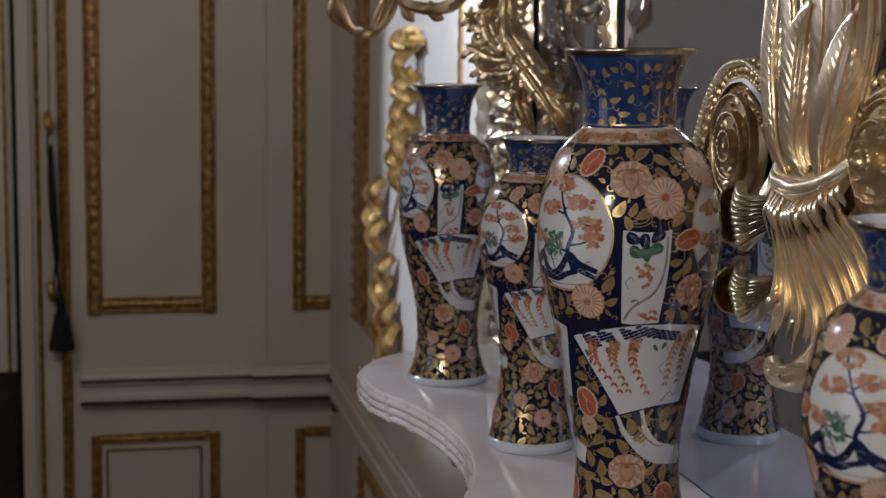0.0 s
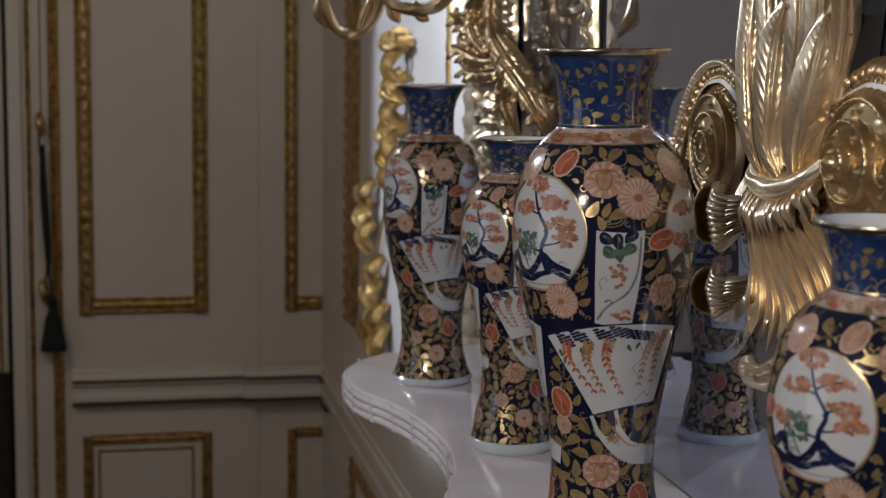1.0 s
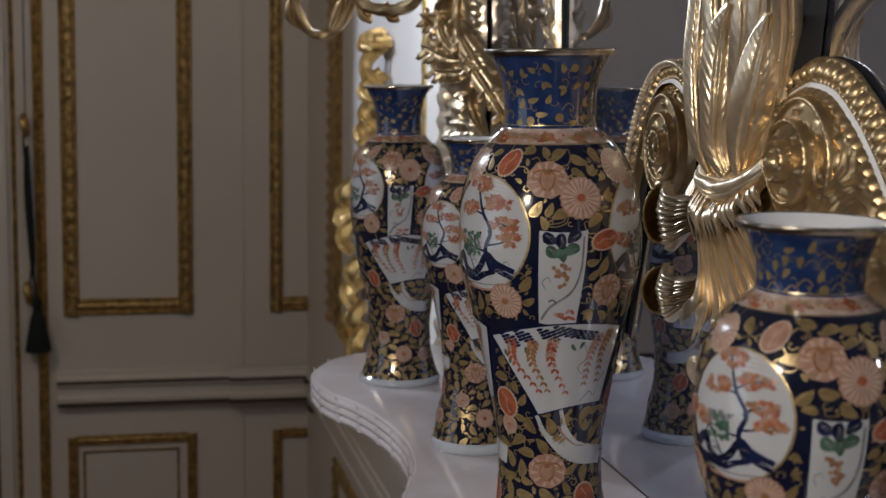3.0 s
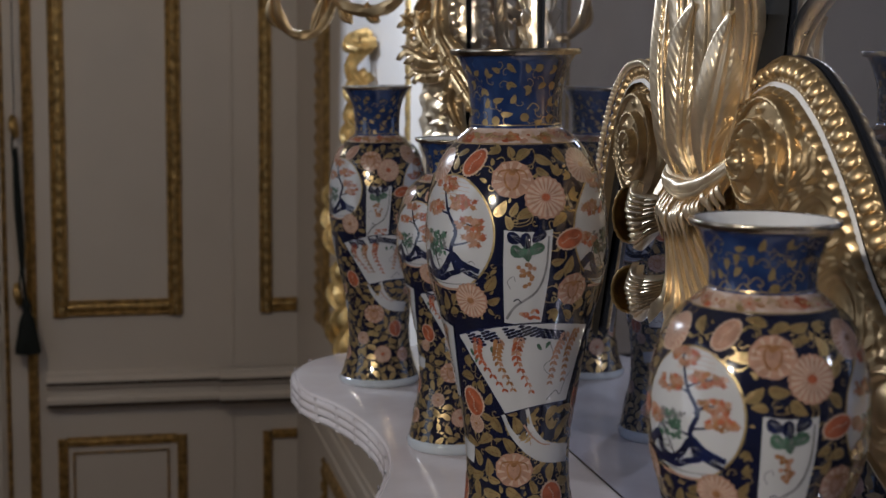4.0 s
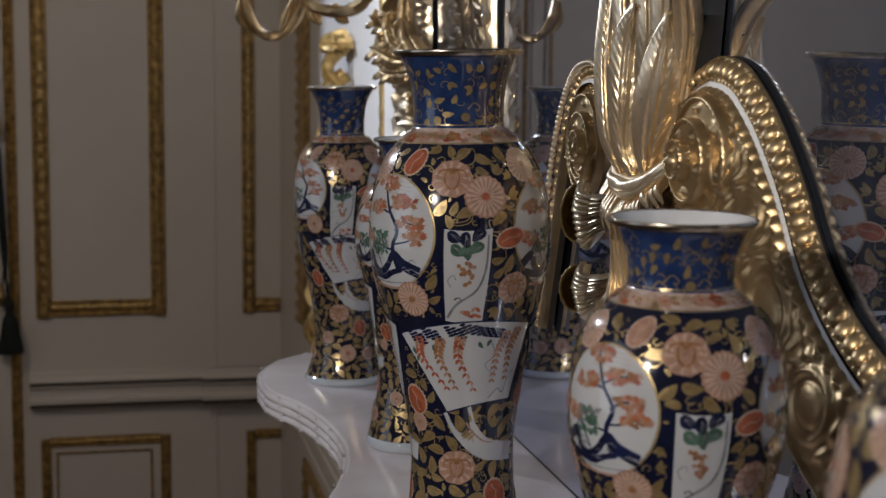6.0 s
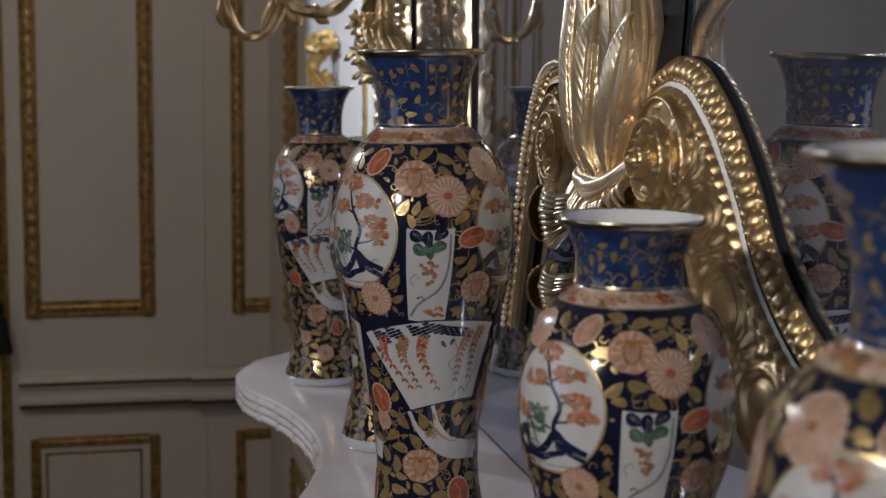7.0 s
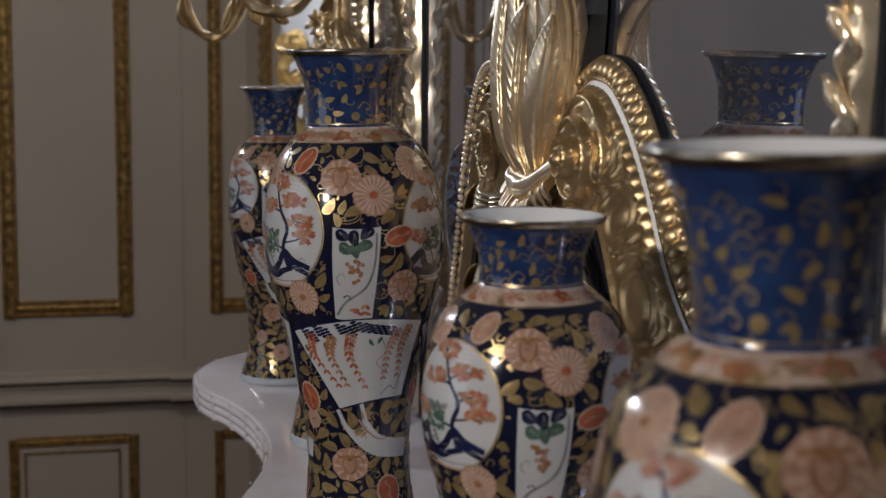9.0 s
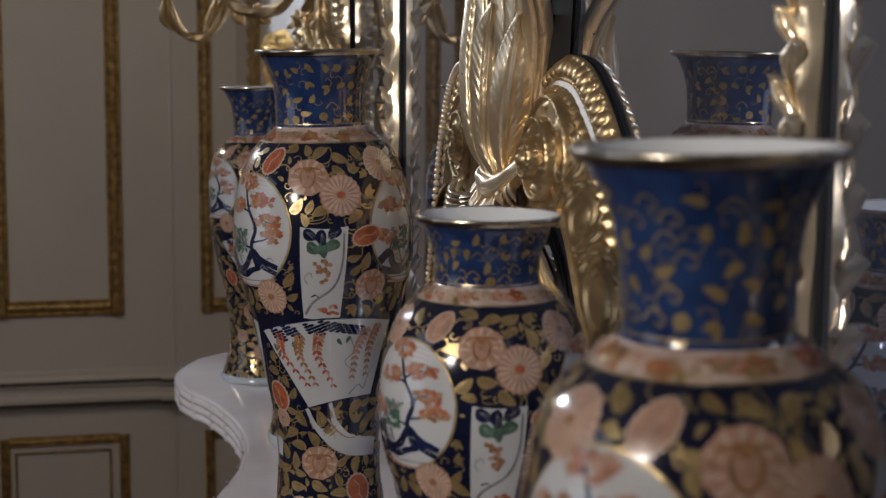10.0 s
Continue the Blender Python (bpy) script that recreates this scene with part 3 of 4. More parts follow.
    for th, s, size in leaves:
        turn = rnd.uniform(0, math.pi * 2)
        if size > 14:
            if rnd.random() < 0.22:
                for d in (-0.8, 0, 0.8):
                    x, y = 0.5 * size * math.cos(turn + d), 0.5 * size * math.sin(turn + d)
                    p.blob(LEAF_GILT, th + x * u / p.r_at(s), s + y * u, leaf_shape(size * 1.7, size * 0.85, 10), 1, turn + d, 1)
            else:
                p.blob(LEAF_GILT, th, s, leaf_shape(size * 2.5, size * 1.35, 12), 0, turn, 2)
                p.ribbon(BROWN, th, s, [(-size * math.cos(turn), -size * math.sin(turn)), (size * math.cos(turn), size * math.sin(turn))], 1.4, 0.8, 1, 4)
        elif rnd.random() < 0.5:
            p.blob(LEAF_GILT, th, s, leaf_shape(size * 2.2, size * 1.1, 8), 0, turn, 1)
        else:
            c, sn = math.cos(turn), math.sin(turn)
            pts = [(-1.4, 0.2), (-0.4, -0.7), (0.6, -0.2), (0.4, 0.7), (-0.2, 0.5)]
            p.ribbon(LEAF_GILT, th, s, [((x * c - y * sn) * size, (x * sn + y * c) * size) for x, y in pts], 3.5, 2, 0, 12)
    # collar: red and gold blossoms on a russet ground
    n0, c0 = p.s_at(309), p.s_at(343)
    for k in range(44):
        th = 2 * math.pi * k / 44
        s = n0 + (c0 - n0) * rnd.uniform(0.3, 0.72)
        if k % 2:
            p.blob(rnd.choice((RED, SALMON, SALMON, BROWN, PINK)), th, s, ellipse(22, 17, 20, 0.2, 5), 1, rnd.uniform(0, 1))
            p.blob(rnd.choice((LEAF_GILT, RED)), th, s, ellipse(5, 4, 8), 2)
        else:
            for d in (-1, 1):
                p.blob(rnd.choice((LEAF_GILT, LEAF_GILT, BROWN, SALMON, RED)), th + d * 9 * u / p.r_at(s), s + d * 4 * u, leaf_shape(32, 18, 8), 1, rnd.uniform(-0.8, 0.8), 1)
    p.ribbon(LEAF_GILT, 0, c0, [(x, 2) for x in np.linspace(-math.pi, math.pi, 60) * p.r_at(c0) / u], 4, 4, 1, 120)
    # neck: scattered gilt sprigs
    a0, a1 = p.s_at(150), p.s_at(292)
    spots = []
    for _ in range(900):
        th, s = rnd.uniform(-math.pi, math.pi), rnd.uniform(a0, a1)
        if all(math.hypot(((th - a + math.pi) % (2 * math.pi) - math.pi) * p.r_at(s), s - b) / u > 31 for a, b in spots):
            spots.append((th, s))
            turn, f = rnd.uniform(0, 6.3), rnd.random()
            if f < 0.4:
                p.blob(LEAF_GILT, th, s, leaf_shape(rnd.uniform(24, 36), 16, 10), 0, turn)
            elif f < 0.6:
                for d in (-0.6, 0.6):
                    p.blob(LEAF_GILT, th + 10 * math.cos(turn + d) * u / p.r_at(s), s + 10 * math.sin(turn + d) * u, leaf_shape(24, 14, 8), 0, turn + d, 1)
            elif f < 0.72:
                p.blob(LEAF_GILT, th, s, ellipse(12, 12, 12), 0)
            else:
                p.ribbon(LEAF_GILT, th, s, [(-24, 6), (-8, -11), (9, 0), (4, 11), (-5, 6)], 3.4, 2.2, 0, 12)
            c, sn = math.cos(turn + 1.8), math.sin(turn + 1.8)
            p.ribbon(LEAF_GILT, th, s, [(x * c - y * sn, x * sn + y * c) for x, y in ((4, 0), (16, 7), (27, 2), (30, -7), (23, -8))], 2.2, 1.4, 0, 12)
    p.ribbon(LEAF_GILT, 0, p.s_at(297), [(x, 0) for x in np.linspace(-math.pi, math.pi, 60) * p.r_at(p.s_at(297)) / u], 2.5, 2.5, 0, 120)


def vase(kind, m, radius, height, label, seed):
    v = tagged(empty("vase", m), label, "vase", "garniture of five vases")
    p = Painter(kind, radius, height)
    rnd = random.Random(seed)
    k0, k1, k2 = (int(np.searchsorted(p.s, p.s_at(y))) for y in (305, 345, 1420))
    step = lambda a, b: [(p.r[k], p.z[k]) for k in range(a, b + 1, 2 if b - a > 60 else 1)] + [(p.r[b], p.z[b])]
    smooth(part("neck", lathe(step(4, k0), 128), NECK, v, "cobalt blue neck with gilt sprigs"))
    smooth(part("collar", lathe(step(k0, k1), 128), COLLAR, v, "russet and pale collar with red blossoms"))
    smooth(part("body", lathe(step(k1, len(p.s) - 1), 160), COBALT, v, "dark cobalt body with painted reserves"))
    rf, zf = p.r[-1], p.z[-1]
    foot = [(rf, zf), (rf * 1.035, zf - 0.002), (rf * 1.05, zf * 0.6), (rf * 1.04, zf * 0.25), (rf * 0.99, 0.0), (rf * 0.86, 0.0), (rf * 0.84, 0.004)]
    smooth(part("foot", lathe([tuple(q) for q in catmull(foot, 24)], 128), FOOT, v, "pale glazed foot ring"), 1.2)
    h, r = height, radius
    lip = [(r * 0.975, h - r * 0.075), (r * 0.992, h - r * 0.05), (r * 1.006, h - r * 0.02), (r * 1.003, h + r * 0.012), (r * 0.98, h + r * 0.02), (r * 0.955, h + r * 0.006)]
    smooth(part("lip", lathe([tuple(q) for q in catmull(lip, 16)], 128), LIP_GILT, v, "worn gilt lip"), 1.2)
    inner = [(r * 0.955, h + r * 0.006), (r * 0.88, h - r * 0.07), (r * 0.74, h - r * 0.22), (r * 0.58, h - r * 0.5), (r * 0.56, h - r * 0.8), (r * 0.56, h - r * 1.1), (r * 0.54, h - r * 1.3), (0.0005, h - r * 1.32)]
    smooth(part("inside", lathe([tuple(q) for q in catmull(inner, 40)], 96), INSIDE, v, "white glazed inside"), 1.2)
    painted(p, rnd)
    p.finish(v)
    return v


vase("centre", pose(0.4205, 1.12, TABLE, 0, -1.2, -10.5), 0.0485, 0.413, "tallest dark cobalt porcelain vase with gilt leaves and flowers", 3)
vase("tall", pose(0.444, 1.875, TABLE, 0, -0.8, -11), 0.0428, 0.365, "tall slender-necked porcelain vase at the far shelf end", 5)
vase("tall", pose(0.450, 0.43, TABLE, 0, -1.2, -3), 0.0455, 0.385, "tall slender-necked porcelain vase at the near shelf end", 8)
vase("short", pose(0.462, 1.55, TABLE, 0, 0, -4), 0.039, 0.321, "smaller cobalt porcelain vase standing close to the mirror", 11)
vase("short", pose(0.452, 0.76, TABLE, 0, 0, -10), 0.0398, 0.327, "smaller cobalt porcelain vase with white oval reserves", 13)


# ---- carved and gilded work ----
CENTRE = 1.14


def P(a, b, c):
    """A place on the mirror: a along it towards the room's near end, b height, c out from the glass."""
    return Vector((GLASS - c, CENTRE - a, b))


def blade(bm, path, widths, side, arch=0.004, thick=0.003, rib=0.002, barbs=0.0, pitch=160.0, n=30, m=8):
    """A carved leaf: a closed body swept along path, arched across, with a midrib and slanting cuts. All in (a, b, c)."""
    p = catmull(path, n)
    ws = [float(w[0]) for w in catmull([(w,) for w in widths], n)]
    rows, s = [], 0.0
    for k, q in enumerate(p):
        d = p[min(k + 1, n)] - p[max(k - 1, 0)]
        if k:
            s += np.linalg.norm(q - p[k - 1])
        d = d / np.linalg.norm(d)
        e = np.array(side, float)
        e = e - d * (e @ d)
        e /= np.linalg.norm(e)
        nn = np.cross(e, d)
        if nn @ np.array((0.75, 0.0, 0.65)) < 0:
            nn = -nn
        w = max(ws[k], 0.0004)
        row = []
        for j in range(m + 1):
            v = -1 + 2 * j / m
            h = arch * (1 - v * v) + rib * max(0, 1 - abs(v) * 5) - rib * 0.8 * max(0, 1 - abs(abs(v) - 0.22) * 6)
            h += barbs * (0.55 + 0.6 * noise.noise((s * 60, v * 2.0, w * 400))) * (abs(math.sin(pitch * (0.25 * s - 0.45 * abs(v) * w))) ** 0.6 - 0.6) * (1 - abs(v) ** 6) * min(1, abs(v) * 4)
            row.append(P(*(q + e * w * v + nn * h)))
        for j in range(m, -1, -1):
            v = -1 + 2 * j / m
            row.append(P(*(q + e * w * v * 0.94 + nn * (arch * 0.6 * (1 - v * v) - thick))))
        rows.append(row)
    vs = grid(bm, rows, closed_v=True)
    bm.faces.new(vs[0][::-1])
    bm.faces.new(vs[-1])


def tube(bm, path, radii, n=40, m=10, flute=0.0, lobes=4, space=None):
    """A round arm along path in (a, b, c), its radius going through radii."""
    p = catmull(path, n)
    ws = [float(w[0]) for w in catmull([(w,) for w in radii], n)]
    place = space or P
    rows, up = [], np.array((0.31, 0.12, 0.94))
    for k, q in enumerate(p):
        d = p[min(k + 1, n)] - p[max(k - 1, 0)]
        d /= np.linalg.norm(d)
        e = np.cross(d, up)
        e /= np.linalg.norm(e)
        f = np.cross(d, e)
        rows.append([place(*(q + ws[k] * (1 + flute * math.cos(lobes * 2 * math.pi * j / m + 0.3 * k)) * (e * math.cos(2 * math.pi * j / m) + f * math.sin(2 * math.pi * j / m)))) for j in range(m)])
    vs = grid(bm, rows, closed_v=True)
    bm.faces.new(vs[0][::-1])
    bm.faces.new(vs[-1])


def knob(bm, a, b, c, ra, rb, rc, n=10, m=8, cuts=0.0):
    rows = []
    for i in range(m + 1):
        u = math.pi * i / m
        rows.append([P(a + ra * max(math.sin(u), 0.02) * math.cos(2 * math.pi * j / n) * (1 + cuts * math.cos(4 * math.pi * j / n * 2)), b + rb * math.cos(u), c + rc * max(math.sin(u), 0.02) * math.sin(2 * math.pi * j / n)) for j in range(n)])
    grid(bm, rows, closed_v=True)


def gilded(name, bm, parent, label="", mat=None, angle=0.6):
    bmesh.ops.recalc_face_normals(bm, faces=bm.faces)
    return smooth(part(name, bm, mat or GILT, parent, label), angle)


crest = tagged(empty("gilded_crest"), "carved gilded crest of feathers, scrolls and leaves on the mirror", "carved ornament")

# feathers
FEATHERS = [
    ([(-0.001, 1.538, 0.028), (0.001, 1.562, 0.038), (-0.001, 1.592, 0.041), (-0.009, 1.627, 0.040), (-0.016, 1.657, 0.036), (-0.024, 1.70, 0.030), (-0.03, 1.78, 0.024)], [0.005, 0.009, 0.0105, 0.0105, 0.0100, 0.009, 0.006]),
    ([(0.032, 1.538, 0.030), (0.026, 1.560, 0.036), (0.030, 1.590, 0.038), (0.031, 1.615, 0.037), (0.034, 1.644, 0.036), (0.046, 1.668, 0.038)], [0.005, 0.0100, 0.0125, 0.0145, 0.0125, 0.002]),
    ([(0.060, 1.540, 0.030), (0.068, 1.563, 0.033), (0.083, 1.588, 0.035), (0.093, 1.616, 0.034), (0.098, 1.640, 0.032), (0.106, 1.659, 0.034)], [0.005, 0.011, 0.0150, 0.0145, 0.0105, 0.002]),
    ([(0.062, 1.545, 0.018), (0.080, 1.580, 0.018), (0.097, 1.620, 0.018), (0.112, 1.652, 0.022), (0.130, 1.676, 0.032), (0.150, 1.70, 0.046)], [0.006, 0.009, 0.010, 0.010, 0.009, 0.006]),
    ([(-0.002, 1.545, 0.024), (0.001, 1.605, 0.027), (0.004, 1.650, 0.029), (0.000, 1.70, 0.030), (-0.004, 1.78, 0.028)], [0.007, 0.010, 0.011, 0.012, 0.010]),
    ([(0.033, 1.547, 0.022), (0.043, 1.607, 0.024), (0.052, 1.650, 0.026), (0.052, 1.70, 0.028), (0.05, 1.78, 0.028)], [0.007, 0.011, 0.012, 0.013, 0.011]),
    ([(0.060, 1.547, 0.016), (0.072, 1.607, 0.020), (0.080, 1.650, 0.024), (0.086, 1.70, 0.026), (0.09, 1.78, 0.026)], [0.007, 0.012, 0.013, 0.013, 0.011]),
]
FACE = (0.42, 0.05, -0.90)
for k, (path, widths) in enumerate(FEATHERS):
    bm = bmesh.new()
    blade(bm, path, [w * 1.06 for w in widths], FACE, arch=0.0058, thick=0.005, rib=0.0016, barbs=0.0011 if k < 3 else 0.0007, pitch=1450 if k < 3 else 1000, n=180, m=36)
    gilded("feather", bm, crest, angle=1.1)

# back of the plume, its shade painted in as black
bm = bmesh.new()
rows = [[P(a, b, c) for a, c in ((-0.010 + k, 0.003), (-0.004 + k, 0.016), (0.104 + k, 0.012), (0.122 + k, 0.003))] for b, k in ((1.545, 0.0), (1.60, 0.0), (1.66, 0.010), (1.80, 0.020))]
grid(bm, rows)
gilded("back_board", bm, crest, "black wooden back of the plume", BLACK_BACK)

# knot: a bowed band with a rolled lower edge
bm = bmesh.new()
BAND = [(-0.040, 1.541, 0.020), (-0.022, 1.5325, 0.029), (0.000, 1.5290, 0.032), (0.030, 1.5285, 0.035), (0.060, 1.5325, 0.036), (0.086, 1.5412, 0.035), (0.102, 1.553, 0.028)]
tube(bm, BAND, [0.0035, 0.0052, 0.0062, 0.0066, 0.0062, 0.0054, 0.0036], n=70, m=18, flute=0.05, lobes=3)
tube(bm, [(a, b - 0.0058 + 0.002 * abs(a - 0.03) / 0.07, c + 0.001) for a, b, c in BAND], [0.0022, 0.0034, 0.0040, 0.0042, 0.0040, 0.0034, 0.0022], n=70, m=12)
gilded("knot", bm, crest, angle=1.3)
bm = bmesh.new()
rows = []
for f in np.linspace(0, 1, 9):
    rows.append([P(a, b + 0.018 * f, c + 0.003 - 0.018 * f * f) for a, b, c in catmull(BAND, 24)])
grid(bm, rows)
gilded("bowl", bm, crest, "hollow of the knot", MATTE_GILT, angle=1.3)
# skirt of short leaves under the knot
TOP = catmull([(-0.046, 1.534, 0.020), (-0.012, 1.5225, 0.030), (0.028, 1.5205, 0.033), (0.066, 1.5265, 0.035), (0.100, 1.541, 0.029)], 22)
LOW = catmull([(-0.034, 1.492, 0.031), (-0.002, 1.488, 0.038), (0.036, 1.4895, 0.041), (0.082, 1.502, 0.044), (0.116, 1.522, 0.038)], 22)
bm = bmesh.new()
for k in range(23):
    p, q = TOP[k], LOW[k] + np.array((0, 0.006 * (k % 2) - 0.004 * math.sin(k * 1.9), 0.0))
    mid = p * 0.5 + q * 0.5 + np.array((0, 0, 0.006))
    blade(bm, [tuple(p), tuple(p * 0.75 + q * 0.25 + np.array((0, 0, 0.004))), tuple(mid), tuple(q)], [0.0022, 0.0032, 0.0034, 0.0005], FACE, arch=0.0034, thick=0.003, rib=-0.0014, n=18, m=10)
gilded("leaf_skirt", bm, crest, angle=1.0)
# hanging leaf strands, fanned between guides
GUIDES = [
    [(-0.030, 1.498, 0.026), (-0.004, 1.470, 0.032), (0.004, 1.442, 0.038), (-0.014, 1.416, 0.045)],
    [(-0.010, 1.496, 0.029), (0.020, 1.466, 0.033), (0.034, 1.440, 0.034), (0.030, 1.412, 0.038)],
    [(0.020, 1.496, 0.032), (0.056, 1.462, 0.033), (0.078, 1.435, 0.031), (0.076, 1.404, 0.034)],
    [(0.050, 1.500, 0.033), (0.085, 1.474, 0.031), (0.098, 1.450, 0.026), (0.098, 1.416, 0.026)],
    [(0.074, 1.508, 0.034), (0.106, 1.486, 0.029), (0.120, 1.462, 0.023), (0.126, 1.428, 0.018)],
    [(0.096, 1.520, 0.032), (0.120, 1.500, 0.027), (0.138, 1.476, 0.020), (0.160, 1.450, 0.013)],
]
for k in range(29):
    f = k / 28 * (len(GUIDES) - 1)
    i = min(int(f), len(GUIDES) - 2)
    g = f - i
    short = 0.012 * (math.sin(k * 2.4) + 0.4) if not 10 < k < 18 else 0.0
    path = [tuple(np.array(p) * (1 - g) + np.array(q) * g + np.array((0, short * (n == 3), 0.0022 * math.sin(k * 2.1)))) for n, (p, q) in enumerate(zip(GUIDES[i], GUIDES[i + 1]))]
    bm = bmesh.new()
    blade(bm, path, [0.0024, 0.0034, 0.0037, 0.0024 if 10 < k < 18 else 0.0006], (0.45, 0.28, -0.85), arch=0.0046, thick=0.005, rib=-0.0018 if k % 2 else 0.0016, n=40, m=14)
    gilded("leaf_strand", bm, crest, angle=1.0)
# sheet behind the strands, coloured dark as the shade in their gaps
bm = bmesh.new()
rows = [[P(*(np.array(q) - np.array((0, 0, 0.006)))) for q in catmull([g[n] for g in GUIDES], 24)] for n in range(3)]
grid(bm, rows)
gilded("strand_back", bm, crest, "dark ground behind the strands", DARK)
bm = bmesh.new()
tube(bm, [(0.086, 1.440, 0.026), (0.090, 1.420, 0.030), (0.084, 1.402, 0.036), (0.066, 1.392, 0.040), (0.042, 1.386, 0.042), (0.022, 1.384, 0.043), (0.018, 1.391, 0.044), (0.030, 1.395, 0.046), (0.042, 1.392, 0.049), (0.040, 1.387, 0.052)],
     [0.005, 0.0065, 0.0095, 0.0112, 0.0100, 0.0075, 0.0060, 0.0055, 0.0046, 0.0020], n=80, m=20, flute=0.07, lobes=7)
for d in (-0.5, 0.0, 0.5):
    blade(bm, [(0.088 + 0.010 * d, 1.432, 0.034), (0.084 + 0.014 * d, 1.408, 0.045), (0.062 + 0.008 * d, 1.396 + 0.006 * d, 0.053), (0.036, 1.391 + 0.008 * d, 0.053)], [0.002, 0.0034, 0.0034, 0.0008], (0.45, 0.5, -0.75), arch=0.002, thick=0.003, rib=0.0012, n=24, m=8)
gilded("curl", bm, crest, angle=1.2)

# hollow curled leaf ends with frilled edges
for (a0, b0, c0), rw, rb in (((-0.079, 1.4970, 0.040), 0.0128, 0.0225), ((-0.074, 1.4345, 0.040), 0.0140, 0.0180)):
    bm = bmesh.new()
    rows = []
    view = np.array((0.92, 0.12, 0.38))
    e1 = np.array((0.38, 0.05, -0.92))
    e2 = np.array((0.0, 1.0, 0.0))
    o = np.array((a0, b0, c0))
    nu, nv = 10, 28
    for i in range(nu + 1):
        u = i / nu
        row = []
        for j in range(nv):
            t = 2 * math.pi * j / nv
            r, lip = max(u, 0.03), 1 + 0.04 * math.cos(9 * t) * u**4
            row.append(P(*(o + e1 * rw * r * lip * math.cos(t) + e2 * rb * r * lip * math.sin(t) - view * 0.022 * (1 - u * u))))
        rows.append(row)
    for i in range(nu, -1, -1):
        u = i / nu
        rows.append([P(*(o + e1 * (rw + 0.0016) * max(u, 0.03) * math.cos(2 * math.pi * j / nv) + e2 * (rb + 0.002) * max(u, 0.03) * math.sin(2 * math.pi * j / nv) - view * (0.022 * (1 - u * u) + 0.0025))) for j in range(nv)])
    grid(bm, rows, closed_v=True)
    rim = [o + e1 * (rw + 0.0007) * math.cos(t) + e2 * (rb + 0.001) * math.sin(t) for t in np.linspace(0, 2 * math.pi, 37)]
    tube(bm, [tuple(q) for q in rim], [0.0012 + 0.0005 * (k % 2) for k in range(37)], n=144, m=7)
    # the darker gilding stands in for shade inside the hollow
    gilded("hollow_leaf", bm, crest, "curled hollow leaf end", OLD_GILT, angle=1.0)
    bm = bmesh.new()
    for k in range(9):
        f = k / 8
        y = rb * (1.0 - 2.3 * f)
        base = np.array((-0.016 - 0.008 * f, b0 + 0.45 * y + 0.010, 0.031))
        tip = o + e1 * rw * (0.30 + 0.9 * abs(f - 0.35)) + e2 * (y + 0.002) + view * (0.004 + 0.003 * (k % 2))
        mid = base * 0.42 + tip * 0.58 + np.array((0.0, -0.007, 0.010))
        near = base * 0.72 + mid * 0.28 + np.array((0, -0.002, 0.004))
        blade(bm, [tuple(base), tuple(near), tuple(mid), tuple(tip)], [0.0022, 0.0040, 0.0038, 0.0003], (0.15, 0.95, 0.1), arch=0.0046, thick=0.003, rib=-0.0016, n=26, m=12)
        blade(bm, [tuple(near), tuple(mid * 0.9 + near * 0.1 + np.array((0, 0.003, 0.006))), tuple(tip * 0.7 + mid * 0.3 + np.array((0, 0.006, 0.003)))], [0.0015, 0.0026, 0.0004], (0.15, 0.95, 0.1), arch=0.0030, thick=0.002, rib=0.0008, n=16, m=8)
    gilded("leaf_frill", bm, crest, angle=1.0)

# two wings: beaded outer band, white stripe, relief band, terraced scroll
WINGS = {
    1: [(0.030, 1.560), (0.075, 1.608), (0.120, 1.627), (0.150, 1.6285), (0.178, 1.6230), (0.201, 1.611), (0.226, 1.5940), (0.2555, 1.567), (0.2730, 1.548), (0.2900, 1.526), (0.306, 1.5085), (0.330, 1.490), (0.358, 1.474), (0.392, 1.460), (0.44, 1.445)],
    -1: [(0.030, 1.560), (0.075, 1.603), (0.115, 1.6225), (0.1435, 1.6245), (0.175, 1.6165), (0.206, 1.592), (0.230, 1.556), (0.248, 1.515), (0.266, 1.463), (0.284, 1.416), (0.302, 1.367)],
}


def wing_strip(sign, u0, u1, prof, n=240, wave=None, widen=0.0, upto=1.0):
    """A strip that follows the wing between the insets u0 and u1; prof: (share across, height out)."""
    q = catmull(WINGS[sign], n)
    bm = bmesh.new()
    rows, run = [], 0.0
    for k in range(int(n * upto) + 1):
        d = q[min(k + 1, n)] - q[max(k - 1, 0)]
        d /= np.linalg.norm(d)
        if k:
            run += np.linalg.norm(q[k] - q[k - 1])
        w = 1 + widen * max(0.0, k / n - 0.35)
        row = []
        for f, h in prof:
            u = (u0 + (u1 - u0) * f) * w
            x = q[k] + np.array((-d[1], d[0])) * -u
            row.append(P(sign * x[0], x[1], h + (wave(run, f) if wave else 0)))
        rows.append(row)
    grid(bm, rows)
    return bm


